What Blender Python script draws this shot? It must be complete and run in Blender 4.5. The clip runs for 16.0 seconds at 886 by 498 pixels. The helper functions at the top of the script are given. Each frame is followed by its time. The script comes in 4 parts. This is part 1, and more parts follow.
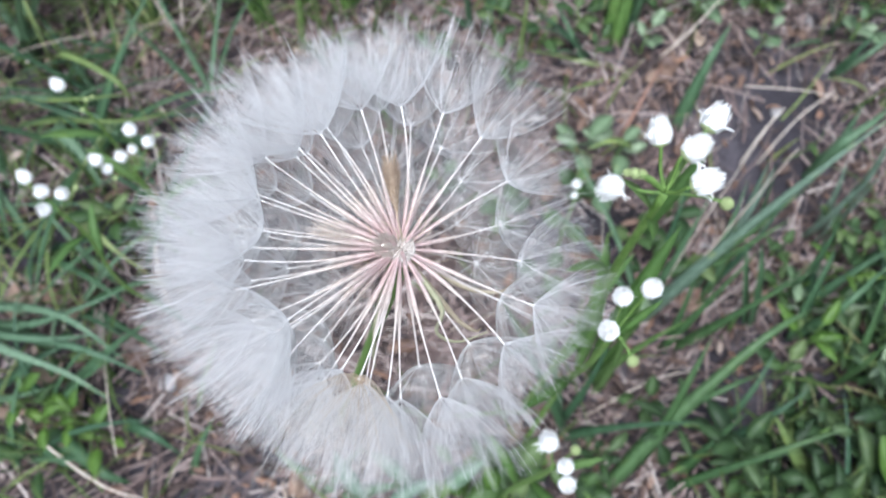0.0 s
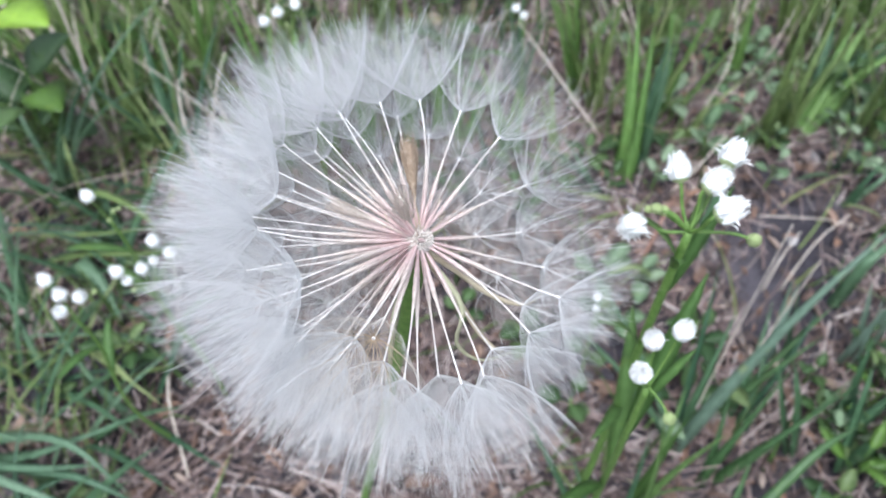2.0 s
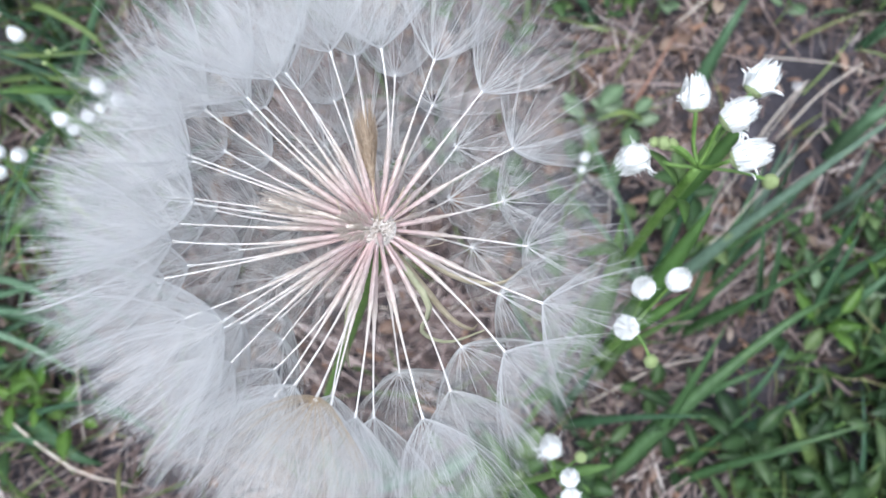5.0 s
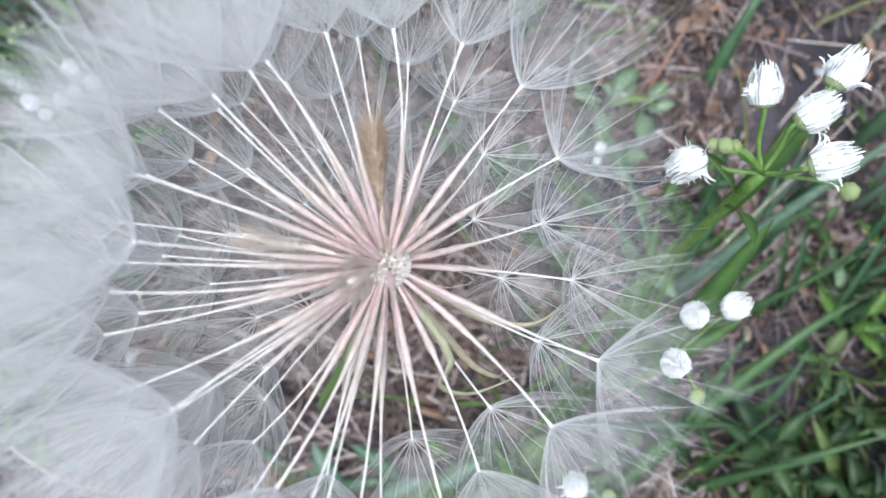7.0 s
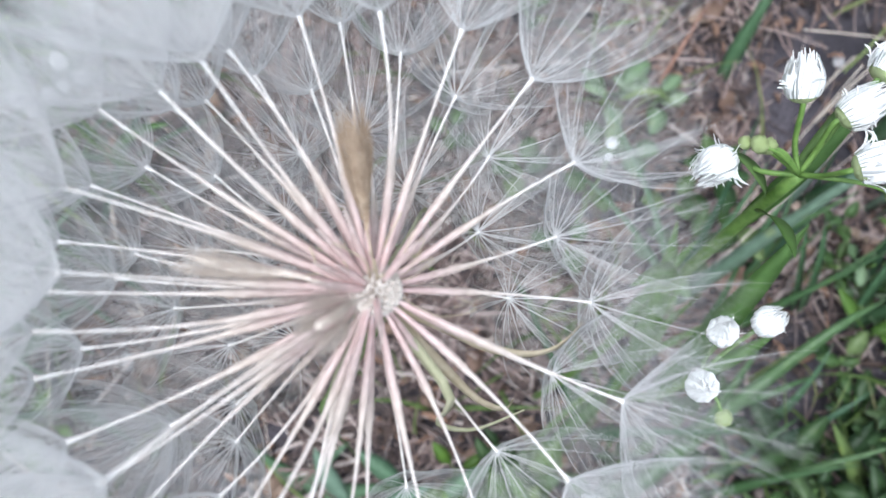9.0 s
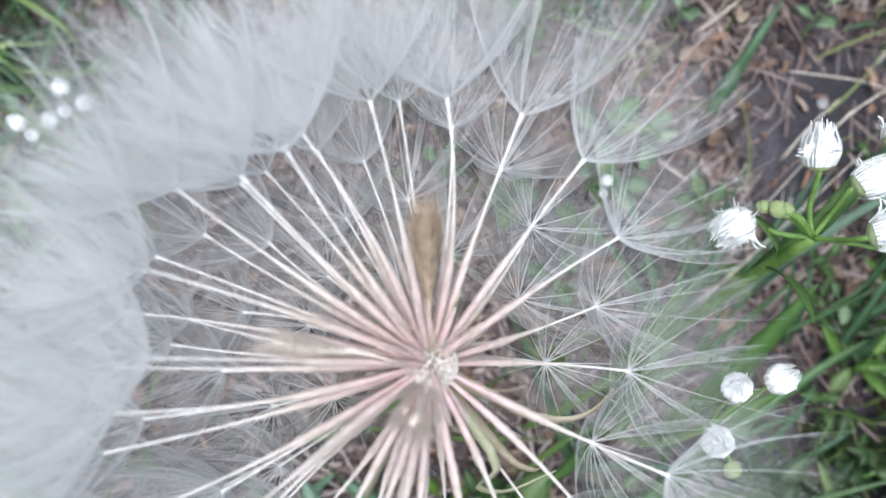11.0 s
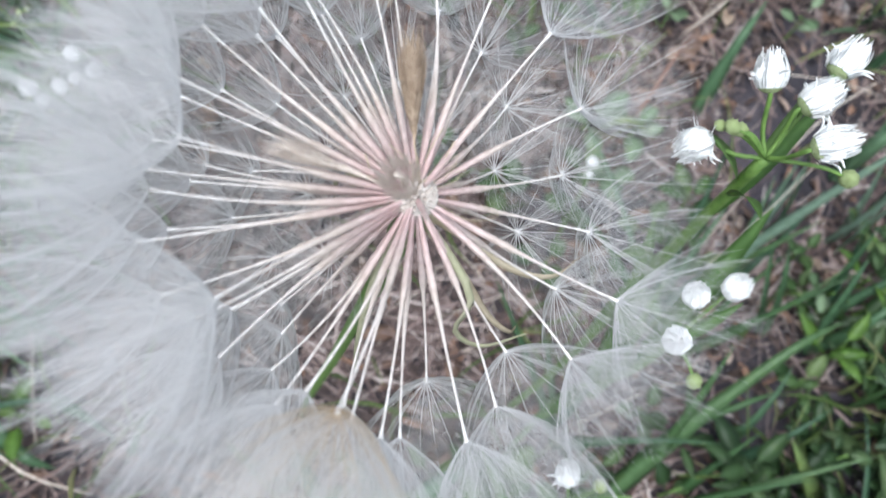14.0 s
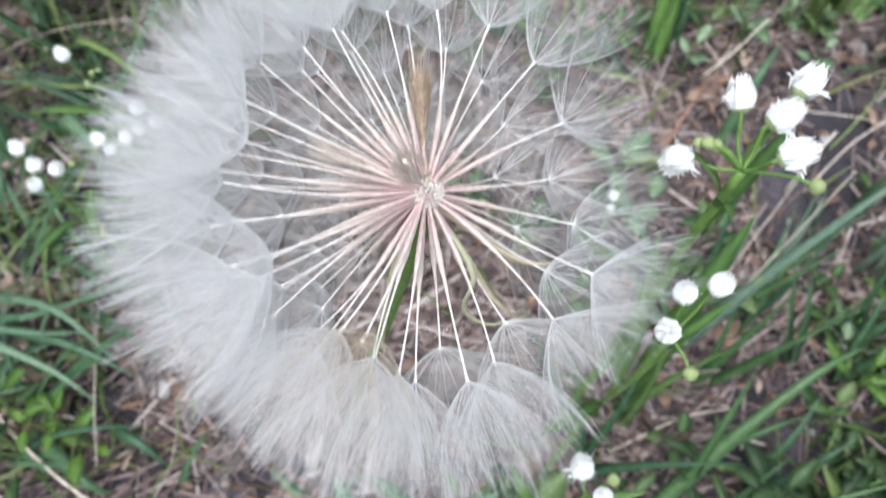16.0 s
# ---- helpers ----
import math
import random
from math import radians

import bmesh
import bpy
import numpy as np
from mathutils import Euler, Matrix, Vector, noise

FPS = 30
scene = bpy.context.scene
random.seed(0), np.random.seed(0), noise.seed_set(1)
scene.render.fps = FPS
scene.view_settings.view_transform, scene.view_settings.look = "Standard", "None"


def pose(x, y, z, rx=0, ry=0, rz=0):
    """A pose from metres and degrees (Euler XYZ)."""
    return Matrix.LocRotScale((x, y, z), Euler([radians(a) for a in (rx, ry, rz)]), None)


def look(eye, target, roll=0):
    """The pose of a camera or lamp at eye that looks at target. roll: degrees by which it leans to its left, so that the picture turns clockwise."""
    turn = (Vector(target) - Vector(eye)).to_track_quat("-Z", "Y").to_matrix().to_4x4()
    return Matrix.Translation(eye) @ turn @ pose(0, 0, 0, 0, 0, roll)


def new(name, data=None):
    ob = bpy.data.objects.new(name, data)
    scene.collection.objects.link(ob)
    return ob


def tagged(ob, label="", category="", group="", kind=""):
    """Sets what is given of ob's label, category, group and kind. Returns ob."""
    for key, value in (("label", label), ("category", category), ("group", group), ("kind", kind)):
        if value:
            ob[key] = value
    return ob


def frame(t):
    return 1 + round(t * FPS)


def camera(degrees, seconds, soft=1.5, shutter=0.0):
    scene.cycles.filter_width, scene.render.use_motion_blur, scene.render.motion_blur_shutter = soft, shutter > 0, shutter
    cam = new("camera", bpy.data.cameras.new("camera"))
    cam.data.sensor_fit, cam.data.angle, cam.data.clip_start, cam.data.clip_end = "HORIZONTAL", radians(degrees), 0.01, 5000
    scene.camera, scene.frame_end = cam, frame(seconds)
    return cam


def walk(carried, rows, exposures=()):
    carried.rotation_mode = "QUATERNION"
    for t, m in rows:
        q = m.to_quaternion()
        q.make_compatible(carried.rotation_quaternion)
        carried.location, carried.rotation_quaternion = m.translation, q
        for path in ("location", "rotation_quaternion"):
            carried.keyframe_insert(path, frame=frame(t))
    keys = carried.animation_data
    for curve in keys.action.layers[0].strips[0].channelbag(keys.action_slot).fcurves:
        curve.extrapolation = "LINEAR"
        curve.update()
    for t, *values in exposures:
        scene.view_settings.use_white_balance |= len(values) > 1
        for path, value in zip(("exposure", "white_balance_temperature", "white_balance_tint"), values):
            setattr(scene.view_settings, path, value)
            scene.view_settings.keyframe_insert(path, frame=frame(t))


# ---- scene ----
cam = camera(61.7, 16.0, soft=1.5, shutter=0.5)
cam.data.dof.use_dof, cam.data.dof.focus_distance, cam.data.dof.aperture_fstop = True, 0.136, 24.0
METRES, EYE, TILT, LEAN, TURN = 0.27, 0.585, -70.0, 0.0, 0.0
ROWS = [
    (0.0, 0.0, 0.0, 0.0, 0.0, 0.0, -0.0),
    (0.5, -0.0038, 0.0166, -0.0247, 0.42, -0.9, -0.13),
    (1.0, -0.0159, 0.0462, -0.0747, 0.93, 4.56, 0.11),
    (1.5, -0.0151, 0.0454, -0.1218, 1.34, 9.23, -0.66),
    (2.0, -0.0021, 0.0438, -0.1608, 1.46, 13.96, 0.38),
    (2.5, 0.0017, 0.0189, -0.1554, 0.05, 10.84, -0.2),
    (3.0, 0.0023, 0.0266, -0.1069, 0.31, 5.97, -0.66),
    (3.5, 0.0098, 0.0464, -0.0529, 0.91, 0.7, -1.07),
    (6.0, 0.0003, 0.2034, 0.0178, -0.61, -2.64, -1.31),
    (6.5, -0.009, 0.232, 0.0304, -0.38, -3.18, -1.61),
    (7.0, -0.0109, 0.2546, 0.0349, -0.41, -3.56, -1.6),
    (7.5, -0.0068, 0.2725, 0.0331, -0.0, -3.75, -1.67),
    (8.0, -0.0048, 0.2844, 0.0379, -0.32, -3.51, -1.65),
    (8.5, -0.0022, 0.3019, 0.0452, 0.1, -3.88, -1.43),
    (9.0, -0.0059, 0.3161, 0.0445, 0.15, -4.06, -1.43),
    (9.5, -0.0093, 0.3252, 0.0606, 0.06, -4.11, -1.46),
    (12.0, -0.0597, 0.2972, 0.0748, -2.2, -1.66, -3.45),
    (12.5, -0.0559, 0.2882, 0.0507, -2.03, -1.8, -3.25),
    (13.0, -0.0481, 0.2807, 0.0321, -1.88, -1.84, -3.36),
    (13.5, -0.0395, 0.26, 0.0135, -1.76, -1.64, -3.83),
    (14.0, -0.0344, 0.2461, -0.0203, -1.95, -1.06, -4.06),
    (14.5, -0.0323, 0.224, -0.0565, -1.99, -1.11, -3.84),
    (15.0, -0.0117, 0.1999, -0.0894, -1.09, -0.67, -3.64),
    (15.5, -0.017, 0.1781, -0.0922, 0.43, 0.55, -3.42),
    (16.0, -0.0115, 0.1442, -0.0632, 1.19, 2.73, -3.16),
]
walk(cam, [(t, pose(0, 0, EYE, TILT, LEAN, TURN) @ pose(METRES * x, METRES * y, METRES * z, 90 + pitch, roll, yaw)) for t, x, y, z, yaw, pitch, roll in ROWS],
     [(0.0, 1.25, 5870, 8), (1.0, 1.27, 5870, 8), (2.0, 1.23, 5870, 8), (3.5, 1.22, 5870, 8), (6.0, 1.09, 5870, 6), (9.0, 1.11, 5930, 6), (12.5, 1.05, 5980, 6), (14.0, 1.03, 6000, 6), (15.0, 1.11, 6150, 7), (16.0, 1.22, 6100, 7)])

# ---------------------------------------------------------------- world and light
world = bpy.data.worlds.new("overcast_sky")
scene.world = world
world.use_nodes = True
wn = world.node_tree
sky = wn.nodes.new("ShaderNodeTexSky")
sky.sky_type, sky.sun_disc = "NISHITA", False
sky.sun_elevation, sky.sun_rotation = radians(77), radians(207)
sky.air_density, sky.dust_density, sky.ozone_density = 1.0, 3.0, 1.0
cloud = wn.nodes.new("ShaderNodeHueSaturation")
cloud.inputs["Saturation"].default_value = 0.35
wn.links.new(sky.outputs[0], cloud.inputs["Color"])
wn.links.new(cloud.outputs[0], wn.nodes["Background"].inputs[0])
wn.nodes["Background"].inputs[1].default_value = 0.13
sun_data = bpy.data.lights.new("sun", "SUN")
sun_data.energy, sun_data.angle, sun_data.color = 1.3, radians(40), (1.0, 0.98, 0.95)
sun = new("sun", sun_data)
sun.matrix_world = look((-0.3, -0.5, 3.0), (0, 0.1, 0))

# ---------------------------------------------------------------- materials


def material(name, build, rough=0.6):
    m = bpy.data.materials.new(name)
    m.use_nodes = True
    nt = m.node_tree
    b = nt.nodes["Principled BSDF"]
    b.inputs["Roughness"].default_value = rough
    build(nt, b)
    return m


def node(nt, kind, **values):
    n = nt.nodes.new(kind)
    for key, value in values.items():
        n.inputs[key.replace("_", " ")].default_value = value
    return n


def ramp(nt, source, stops):
    r = nt.nodes.new("ShaderNodeValToRGB")
    e = r.color_ramp.elements
    while len(e) < len(stops):
        e.new(0.5)
    for item, (at, colour) in zip(e, stops):
        item.position, item.color = at, (*colour, 1)
    nt.links.new(source, r.inputs[0])
    return r.outputs[0]


def mixed(nt, a, b, factor, mode="MIX"):
    m = nt.nodes.new("ShaderNodeMix")
    m.data_type, m.blend_type = "RGBA", mode
    for socket, value in ((m.inputs[0], factor), (m.inputs[6], a), (m.inputs[7], b)):
        if isinstance(value, bpy.types.NodeSocket):
            nt.links.new(value, socket)
        elif isinstance(value, tuple):
            socket.default_value = (*value, 1)
        else:
            socket.default_value = value
    return m.outputs[2]


def grain(nt, scale, detail=4.0, coords="Object", stretch=None):
    tc = nt.nodes.new("ShaderNodeTexCoord")
    n = node(nt, "ShaderNodeTexNoise", Scale=scale, Detail=detail)
    out = tc.outputs[coords]
    if stretch:
        mp = nt.nodes.new("ShaderNodeMapping")
        mp.inputs["Scale"].default_value = stretch
        nt.links.new(out, mp.inputs[0])
        out = mp.outputs[0]
    nt.links.new(out, n.inputs["Vector"])
    return n.outputs[0]


def bump(nt, b, height, strength, distance):
    n = node(nt, "ShaderNodeBump", Strength=strength, Distance=distance)
    nt.links.new(height, n.inputs["Height"])
    nt.links.new(n.outputs[0], b.inputs["Normal"])


def soil(nt, b):
    big, fine = grain(nt, 14), grain(nt, 420, 6)
    c = ramp(nt, big, [(0.3, (0.018, 0.016, 0.021)), (0.5, (0.045, 0.041, 0.052)), (0.7, (0.105, 0.096, 0.112))])
    f = ramp(nt, fine, [(0.3, (0.45, 0.42, 0.42)), (0.7, (1.25, 1.2, 1.2))])
    near = mixed(nt, c, f, 1.0, "MULTIPLY")
    # further out the bare soil gives way to trodden turf
    tc = nt.nodes.new("ShaderNodeTexCoord")
    far = node(nt, "ShaderNodeVectorMath")
    far.operation = "LENGTH"
    nt.links.new(tc.outputs["Object"], far.inputs[0])
    wander = node(nt, "ShaderNodeMath")
    wander.operation = "MULTIPLY_ADD"
    nt.links.new(grain(nt, 2.5, 5), wander.inputs[0])
    wander.inputs[1].default_value = -0.8
    nt.links.new(far.outputs["Value"], wander.inputs[2])
    mask = ramp(nt, wander.outputs[0], [(0.50, (0, 0, 0)), (0.80, (1, 1, 1))])
    turf = ramp(nt, grain(nt, 1.3, 8), [(0.3, (0.035, 0.055, 0.022)), (0.5, (0.065, 0.085, 0.035)), (0.7, (0.12, 0.105, 0.07))])
    nt.links.new(mixed(nt, near, mixed(nt, turf, f, 0.8, "MULTIPLY"), mask), b.inputs["Base Color"])
    bump(nt, b, fine, 0.9, 0.004)


def by_island(stops, rough_scale=900, translucency=0.0):
    def build(nt, b):
        g = nt.nodes.new("ShaderNodeNewGeometry")
        c = ramp(nt, g.outputs["Random Per Island"], stops)
        f = ramp(nt, grain(nt, rough_scale), [(0.3, (0.7, 0.68, 0.68)), (0.7, (1.15, 1.15, 1.12))])
        nt.links.new(mixed(nt, c, f, 1.0, "MULTIPLY"), b.inputs["Base Color"])
        if translucency:
            leafy(nt, b, c, translucency)
    return build


def leafy(nt, b, colour, amount):
    """Lets a thin leaf pass some light."""
    t = nt.nodes.new("ShaderNodeBsdfTranslucent")
    nt.links.new(colour, t.inputs[0])
    m = nt.nodes.new("ShaderNodeMixShader")
    m.inputs[0].default_value = amount
    nt.links.new(b.outputs[0], m.inputs[1])
    nt.links.new(t.outputs[0], m.inputs[2])
    nt.links.new(m.outputs[0], nt.nodes["Material Output"].inputs[0])


def leaf_of(dark, mid, pale, amount=0.25, vein=260):
    def build(nt, b):
        info = nt.nodes.new("ShaderNodeObjectInfo")
        c = ramp(nt, info.outputs["Random"], [(0.0, dark), (0.6, mid), (1.0, pale)])
        f = ramp(nt, grain(nt, vein, 3, stretch=(1, 1, 0.2)), [(0.3, (0.80, 0.82, 0.78)), (0.7, (1.14, 1.12, 1.12))])
        spots = ramp(nt, grain(nt, 60, 2), [(0.64, (1, 1, 1)), (0.78, (1.35, 1.18, 0.9))])
        c = mixed(nt, mixed(nt, c, f, 1.0, "MULTIPLY"), spots, 1.0, "MULTIPLY")
        nt.links.new(c, b.inputs["Base Color"])
        bump(nt, b, grain(nt, vein * 2, 3), 0.3, 0.001)
        leafy(nt, b, c, amount)
    return build


def achene_look(nt, b):
    tc = nt.nodes.new("ShaderNodeTexCoord")
    sep = nt.nodes.new("ShaderNodeSeparateXYZ")
    nt.links.new(tc.outputs["Object"], sep.inputs[0])
    scaled = node(nt, "ShaderNodeMath")
    scaled.operation = "MULTIPLY"
    scaled.inputs[1].default_value = 1 / 0.035
    nt.links.new(sep.outputs[2], scaled.inputs[0])
    c = ramp(nt, scaled.outputs[0], [(0.07, (0.66, 0.57, 0.56)), (0.13, (0.60, 0.435, 0.43)), (0.30, (0.53, 0.42, 0.405)), (0.46, (0.525, 0.455, 0.415)), (0.58, (0.59, 0.53, 0.505)), (1.0, (0.74, 0.72, 0.71))])
    f = ramp(nt, grain(nt, 1500, 3, stretch=(1, 1, 0.35)), [(0.3, (0.80, 0.76, 0.73)), (0.65, (1.12, 1.12, 1.12))])
    nt.links.new(mixed(nt, c, f, 1.0, "MULTIPLY"), b.inputs["Base Color"])
    bump(nt, b, grain(nt, 2500, 2), 0.5, 0.0002)


def silk(colour, amount):
    def build(nt, b):
        g = nt.nodes.new("ShaderNodeNewGeometry")
        c = mixed(nt, tuple(0.90 * k for k in colour), colour, g.outputs["Random Per Island"])
        nt.links.new(c, b.inputs["Base Color"])
        leafy(nt, b, c, amount)
    return build


def tan_silk(nt, b):
    """Straw-coloured at the foot of the parachute, white towards its rim."""
    tc = nt.nodes.new("ShaderNodeTexCoord")
    sep = nt.nodes.new("ShaderNodeSeparateXYZ")
    nt.links.new(tc.outputs["Object"], sep.inputs[0])
    up = node(nt, "ShaderNodeMath")
    up.operation = "MULTIPLY"
    up.inputs[1].default_value = 1 / 0.027
    nt.links.new(sep.outputs[2], up.inputs[0])
    c = ramp(nt, up.outputs[0], [(0.0, (0.50, 0.38, 0.25)), (0.25, (0.64, 0.54, 0.43)), (0.6, (0.74, 0.71, 0.69))])
    nt.links.new(c, b.inputs["Base Color"])
    leafy(nt, b, c, 0.45)


def toned(dark, pale, scale, strength=0.4, distance=0.0006):
    def build(nt, b):
        n = grain(nt, scale, 4)
        nt.links.new(ramp(nt, n, [(0.3, dark), (0.7, pale)]), b.inputs["Base Color"])
        bump(nt, b, n, strength, distance)
    return build


SOIL = material("soil", soil, 0.95)
STRAW = material("dry_straw", by_island([(0.0, (0.030, 0.021, 0.020)), (0.3, (0.090, 0.060, 0.055)), (0.6, (0.22, 0.155, 0.145)), (0.85, (0.36, 0.285, 0.27)), (1.0, (0.52, 0.46, 0.44))]), 0.75)
LITTER = material("leaf_litter", by_island([(0.0, (0.028, 0.019, 0.018)), (0.35, (0.085, 0.055, 0.046)), (0.7, (0.17, 0.105, 0.08)), (0.9, (0.29, 0.165, 0.11)), (1.0, (0.40, 0.33, 0.29))], 500), 0.8)
GRASS = material("grass_green", by_island([(0.0, (0.051, 0.093, 0.026)), (0.35, (0.096, 0.162, 0.041)), (0.65, (0.153, 0.225, 0.069)), (0.9, (0.237, 0.304, 0.110)), (1.0, (0.339, 0.304, 0.158))], 500, 0.3), 0.45)
PALE_BLADE = material("pale_grass_blade", leaf_of((0.165, 0.238, 0.078), (0.24, 0.33, 0.115), (0.34, 0.405, 0.18), 0.38), 0.45)
BLADE = material("broad_grass_blade", leaf_of((0.046, 0.107, 0.058), (0.084, 0.167, 0.080), (0.157, 0.252, 0.154), 0.3), 0.42)
# blue-green, greyed and paled so that the colour holds the blade's sheen
BLUE_SHEEN_BLADE = material("blue_green_sheen_blade", leaf_of((0.17, 0.26, 0.19), (0.22, 0.32, 0.24), (0.28, 0.39, 0.31), 0.35), 0.42)
BRIGHT_BLADE = material("bright_grass_blade", leaf_of((0.13, 0.25, 0.062), (0.185, 0.33, 0.085), (0.25, 0.40, 0.13), 0.40), 0.45)
ARCHING = material("arching_grass_blade", leaf_of((0.085, 0.165, 0.095), (0.125, 0.22, 0.13), (0.18, 0.28, 0.18), 0.3), 0.42)
WEED = material("weed_leaf", leaf_of((0.034, 0.078, 0.024), (0.068, 0.129, 0.037), (0.158, 0.221, 0.084), 0.28, 180), 0.5)
# yellow-green leaf with the light that falls on it added to the colour
LIT_VINE = material("lit_leaf", leaf_of((0.24, 0.42, 0.04), (0.28, 0.46, 0.05), (0.32, 0.50, 0.06), 0.4, 150), 0.45)
GREY_LEAF = material("grey_green_leaf", leaf_of((0.10, 0.17, 0.08), (0.17, 0.25, 0.14), (0.28, 0.35, 0.23), 0.25, 180), 0.6)
VINE_DARK = material("fresh_leaf", leaf_of((0.07, 0.15, 0.02), (0.10, 0.19, 0.028), (0.14, 0.24, 0.04), 0.3, 150), 0.45)
FRESH_BLADE = material("fresh_grass_blade", leaf_of((0.050, 0.115, 0.040), (0.072, 0.145, 0.052), (0.105, 0.185, 0.075), 0.3), 0.42)
# the weed green again, with the shade of the crowded corner put into it
SHADED_WEED = material("shaded_weed_leaf", leaf_of((0.022, 0.052, 0.017), (0.042, 0.086, 0.026), (0.085, 0.135, 0.05), 0.25, 180), 0.5)
FLEABANE_LEAF = material("fleabane_leaf", leaf_of((0.085, 0.175, 0.042), (0.12, 0.225, 0.06), (0.18, 0.29, 0.10), 0.35), 0.5)
PEBBLE = material("pebble", toned((0.18, 0.17, 0.175), (0.42, 0.41, 0.42), 220), 0.85)
DEAD = material("dead_leaf", leaf_of((0.17, 0.105, 0.08), (0.26, 0.17, 0.13), (0.42, 0.32, 0.25), 0.15, 150), 0.7)
DRY = material("brown_stalk", leaf_of((0.16, 0.10, 0.085), (0.24, 0.17, 0.15), (0.38, 0.31, 0.27), 0.0, 300), 0.7)
RED_STALK = material("reddish_stalk", toned((0.20, 0.10, 0.07), (0.34, 0.19, 0.14), 300), 0.7)
STALK = material("dry_stalk", toned((0.50, 0.41, 0.34), (0.72, 0.64, 0.56), 300), 0.6)
STEM = material("green_stem", toned((0.085, 0.165, 0.032), (0.155, 0.26, 0.06), 500), 0.6)
BRACT = material("bract_green", toned((0.36, 0.36, 0.22), (0.50, 0.48, 0.34), 350), 0.55)
BRACT_DRY = material("bract_dry", toned((0.40, 0.33, 0.22), (0.55, 0.47, 0.35), 350), 0.6)
ACHENE = material("achene", achene_look, 0.55)
BROWN = material("bare_achene", toned((0.40, 0.29, 0.20), (0.58, 0.45, 0.34), 1200, 0.8), 0.7)
TAN = material("dry_tan_seed", toned((0.62, 0.52, 0.45), (0.76, 0.67, 0.60), 900, 0.8), 0.7)
RECEPTACLE = material("receptacle", toned((0.42, 0.36, 0.32), (0.64, 0.59, 0.55), 900), 0.6)
PAPPUS = material("pappus_silk", silk((0.76, 0.75, 0.755), 0.45), 0.5)
PAPPUS_TAN = material("pappus_silk_tan", tan_silk, 0.5)
PETAL = material("white_ray_floret", silk((1.0, 1.0, 1.0), 0.12), 0.5)
BUD = material("pale_green_bud", toned((0.24, 0.33, 0.10), (0.44, 0.50, 0.26), 1100, 0.6), 0.6)
INVOLUCRE = material("green_involucre", toned((0.27, 0.35, 0.14), (0.48, 0.54, 0.30), 900, 0.6), 0.55)

# ---------------------------------------------------------------- builders


def mesh(name, verts, faces, *mats, smooth=True):
    me = bpy.data.meshes.new(name)
    me.from_pydata([tuple(v) for v in verts], [], faces)
    for m in mats:
        me.materials.append(m)
    if smooth:
        me.polygons.foreach_set("use_smooth", [True] * len(me.polygons))
    me.update()
    return me


def put(name, me, parent=None, m=None, label=""):
    ob = new(name, me)
    if parent is not None:
        ob.parent = parent
    if m is not None:
        ob.matrix_basis = m
    if label:
        ob["label"] = label
    return ob


def thing(name, base, label, category, group=""):
    e = new(name)
    e.location = base
    e.empty_display_size = 0.01
    return tagged(e, label, category, group)


class Shape:
    """Collects pieces of one mesh."""

    def __init__(self):
        self.v, self.f = [], []

    def add(self, verts, faces):
        k = len(self.v)
        self.v.extend(verts)
        self.f.extend([tuple(i + k for i in f) for f in faces])

    def mesh(self, name, *mats, smooth=True):
        return mesh(name, self.v, self.f, *mats, smooth=smooth)


def curve_points(ctrl, n):
    """Points along a smooth curve through the control points."""
    p = [Vector(c) for c in ctrl]
    p = [2 * p[0] - p[1]] + p + [2 * p[-1] - p[-2]]
    out, spans = [], len(p) - 3
    for k in range(n + 1):
        u = k / n * spans
        i = min(int(u), spans - 1)
        t = u - i
        a, b, c, d = p[i:i + 4]
        out.append(0.5 * (2 * b + (c - a) * t + (2 * a - 5 * b + 4 * c - d) * t * t + (3 * b - a - 3 * c + d) * t ** 3))
    return out


def tube(pts, radii, sides=7):
    verts, faces = [], []
    side = Vector((1, 0.13, 0.21))
    for k, p in enumerate(pts):
        d = (pts[min(k + 1, len(pts) - 1)] - pts[max(k - 1, 0)]).normalized()
        a = (side - d * side.dot(d)).normalized()
        b = d.cross(a)
        side = a
        r = radii[k] if isinstance(radii, list) else radii
        verts += [p + r * (math.cos(2 * math.pi * i / sides) * a + math.sin(2 * math.pi * i / sides) * b) for i in range(sides)]
    for k in range(len(pts) - 1):
        for i in range(sides):
            j = (i + 1) % sides
            faces.append((k * sides + i, k * sides + j, (k + 1) * sides + j, (k + 1) * sides + i))
    faces.append(tuple(range(sides))[::-1])
    faces.append(tuple((len(pts) - 1) * sides + i for i in range(sides)))
    return verts, faces


def strap(pts, widths, fold=0.25, normal=Vector((0, 0, 1)), thick=0.00015):
    """A leaf along a line: a folded upper face, a lower face and closed edges."""
    verts, faces, n = [], [], len(pts)
    for k, p in enumerate(pts):
        d = (pts[min(k + 1, n - 1)] - pts[max(k - 1, 0)]).normalized()
        s = d.cross(normal)
        s = s.normalized() if s.length > 1e-6 else Vector((1, 0, 0))
        u = s.cross(d).normalized()
        w = widths[k] / 2
        verts += [p - s * w + u * (fold * w), p, p + s * w + u * (fold * w), p - u * thick]
    for k in range(n - 1):
        a, b = 4 * k, 4 * k + 4
        faces += [(a, a + 1, b + 1, b), (a + 1, a + 2, b + 2, b + 1), (a + 2, a + 3, b + 3, b + 2), (a + 3, a, b, b + 3)]
    return verts, faces


